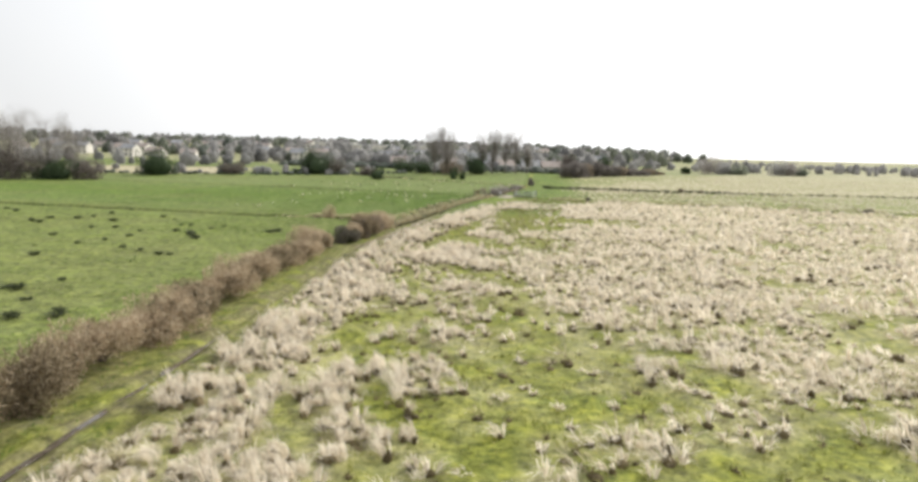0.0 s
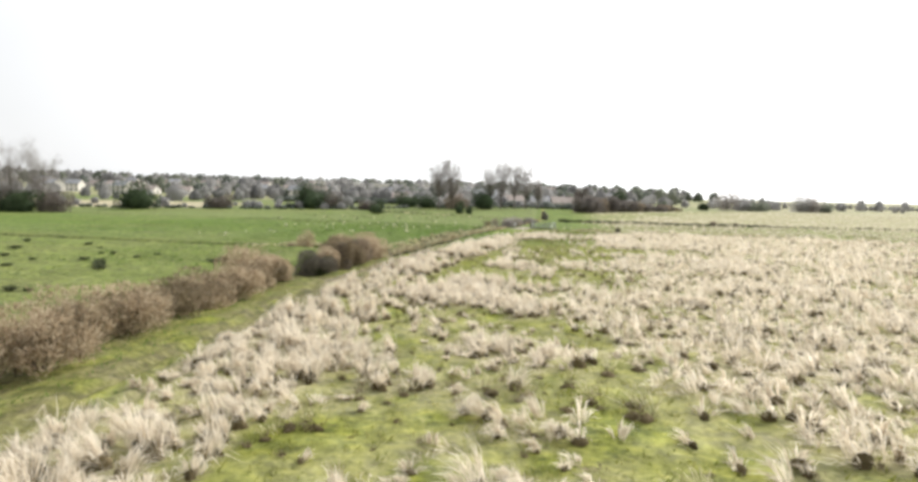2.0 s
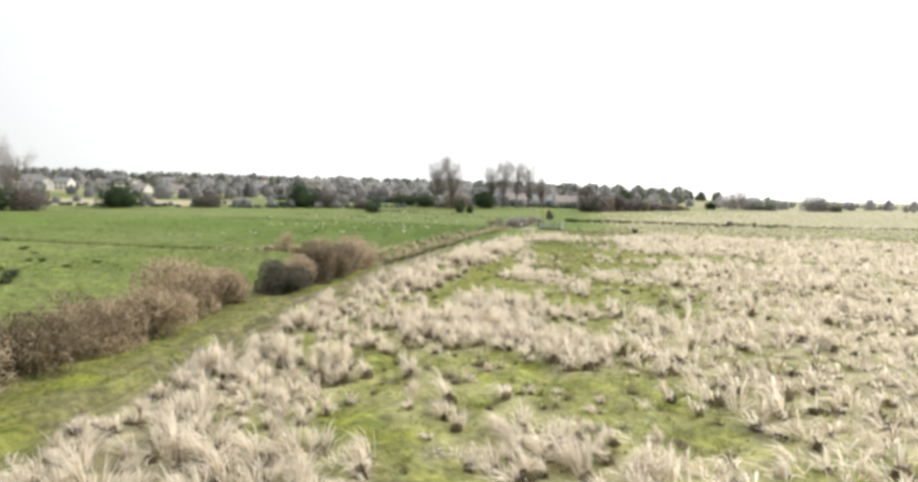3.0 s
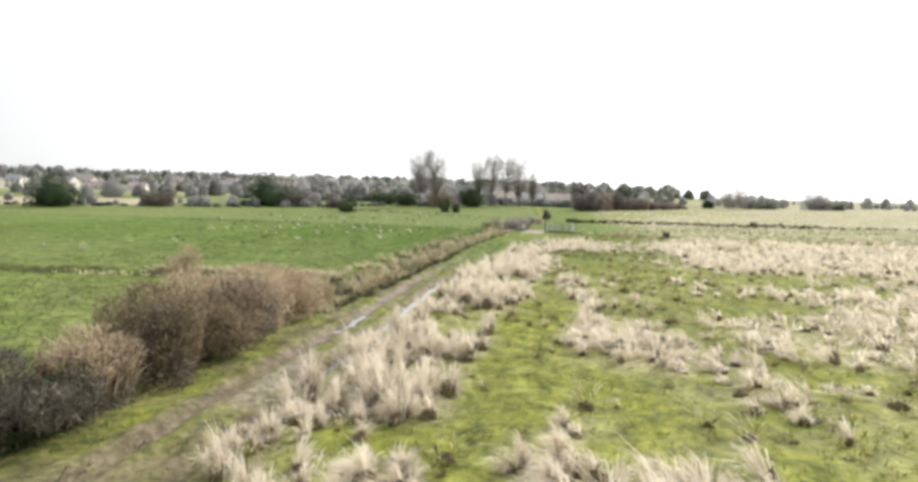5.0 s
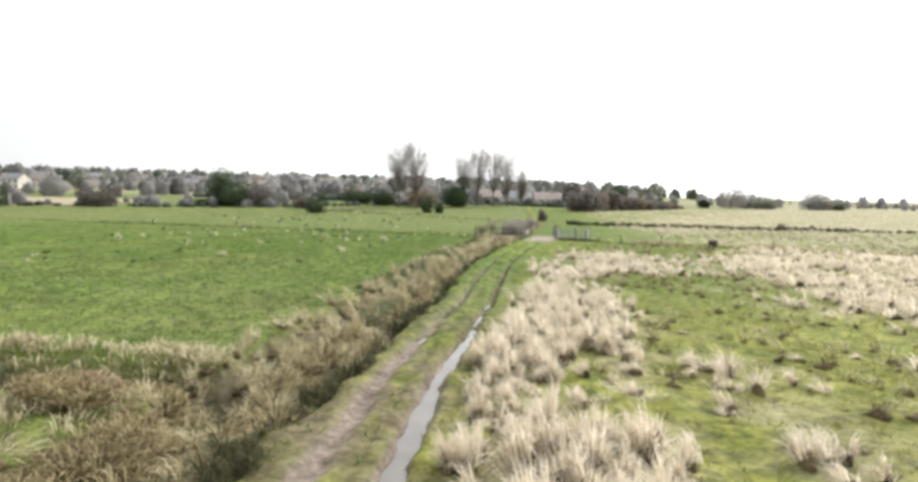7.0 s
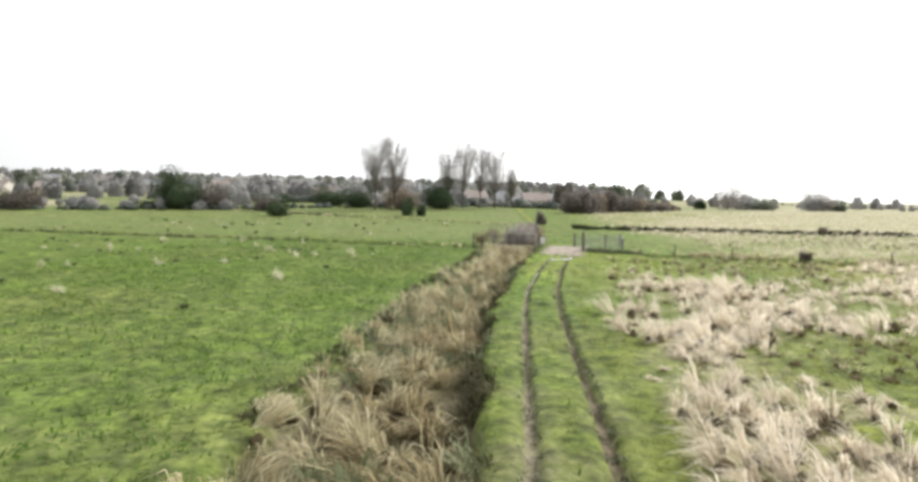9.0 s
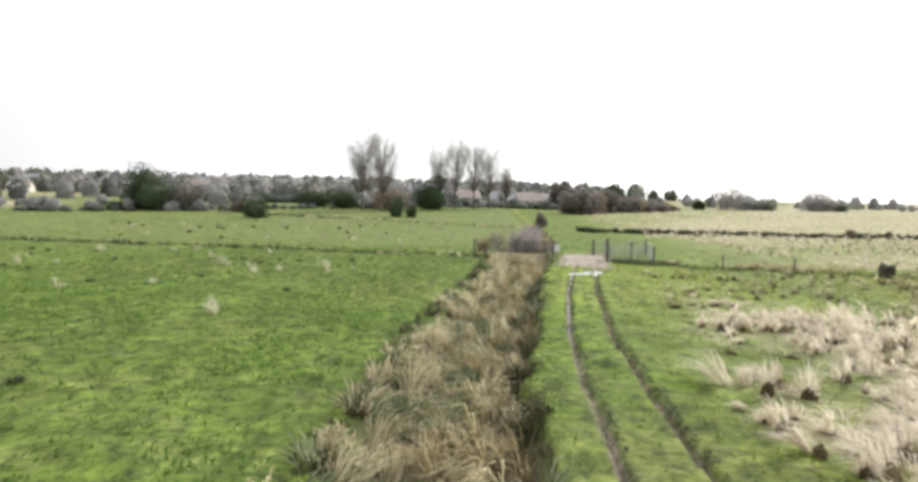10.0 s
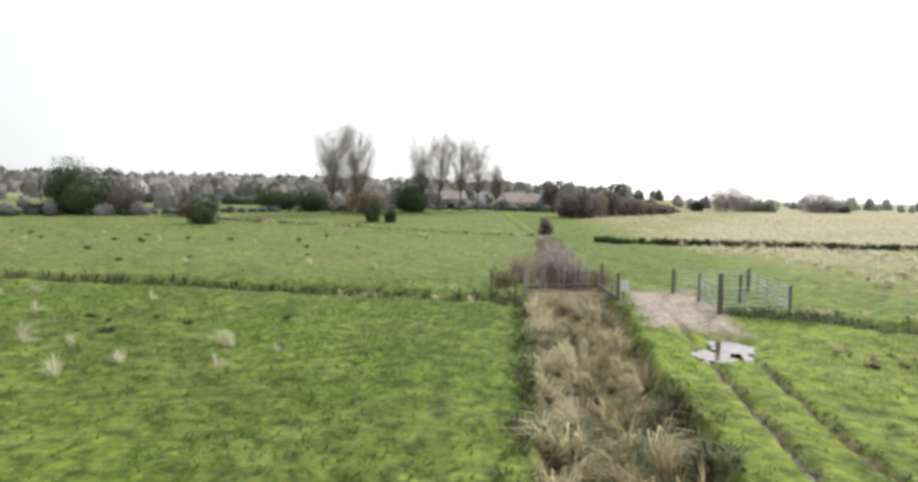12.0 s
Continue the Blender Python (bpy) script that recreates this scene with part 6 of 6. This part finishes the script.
# ---- small field growth ----
def build_clumps():
    rng = np.random.default_rng(95)
    kinds = []
    for s in range(5):
        r = np.random.default_rng(300 + s)
        one = np.zeros(1)
        kinds.append(np_mesh("rush_blades", *tussock_blades(r, one, one, one, 130, one + 0.34, one + 0.36, 0.035), M_RUSH))
    spots = [(-11.9, 28.9), (-12.6, 29.8), (-17.9, 47.8), (-18.6, 47.5), (-21.3, 57.4), (-28.1, 53.9), (-18.5, 33.7), (-19.4, 34.0), (-13.6, 28.0), (-30.9, 49.0), (-28.5, 66.9), (-29.3, 60.7), (-22.6, 59.1), (-23.7, 64.6), (-27.2, 66.6), (-23.2, 59.8)]
    for _ in range(46):
        spots.append((rng.uniform(-60, -14), rng.uniform(30, 78)))
    for _ in range(26):
        spots.append((rng.uniform(-60, -8), rng.uniform(152, 205)))
    for _ in range(34):
        x = rng.uniform(-46, -4)
        spots.append((x, float(cross_2(x)) + rng.uniform(-1.2, 0.6)))
    for _ in range(44):
        spots.append((rng.uniform(-44, -12), rng.uniform(104, 141)))
    for x, y in spots:
        t = thing("rush_clump", (x, y, float(height(x, y))), "dark clump of rushes in the green pasture", "rushes", "rush clumps", rng.uniform(0, 360))
        s = rng.uniform(0.6, 1.2) if y < 85 else rng.uniform(0.45, 0.85) if y > 141 else rng.uniform(0.3, 0.55)
        t.scale = (s * rng.uniform(0.8, 1.5), s, s)
        part("tuft", kinds[rng.integers(5)], t)
    pale = []
    for s in range(5):
        r = np.random.default_rng(320 + s)
        one = np.zeros(1)
        pale.append(np_mesh("plume", *plume_arrays(r, one, one, one, one + 0.26, one + 0.72, 120, 0.018, (-0.7 + 0.25 * s, 0.2), 0.0, 4), M_PALE_TUFT))
    spots = [(-13.8, 116.8), (-14.4, 118.0), (-19.3, 132.0), (-15.6, 130.3), (-19.4, 123.5), (-12.8, 129.8), (-16.6, 129.0), (-18.1, 132.2), (-20.1, 132.8)]
    for _ in range(19):
        spots.append((rng.uniform(-38, -11), rng.uniform(119, 142)))
    for _ in range(22):
        spots.append((rng.uniform(-55, -9), rng.uniform(152, 200)))
    for _ in range(6):
        spots.append((rng.uniform(-40, -14), rng.uniform(92, 112)))
    for i, (x, y) in enumerate(spots):
        t = thing("grass_tuft", (x, y, float(height(x, y))), "single pale dead grass tuft in the green pasture", "grass", "pale grass tufts", rng.uniform(-30, 30))
        s = rng.uniform(0.55, 0.9) if i < 9 else rng.uniform(0.45, 0.95)
        t.scale = (s * rng.uniform(0.8, 1.5), s, s * rng.uniform(0.8, 1.3))
        part("plume", pale[rng.integers(5)], t)


build_houses()
build_trees()
build_hedge()
build_culvert_scrub()
build_gateway()
build_clumps()
build_reeds()
build_far_woods()
build_sods()
build_tussocks()
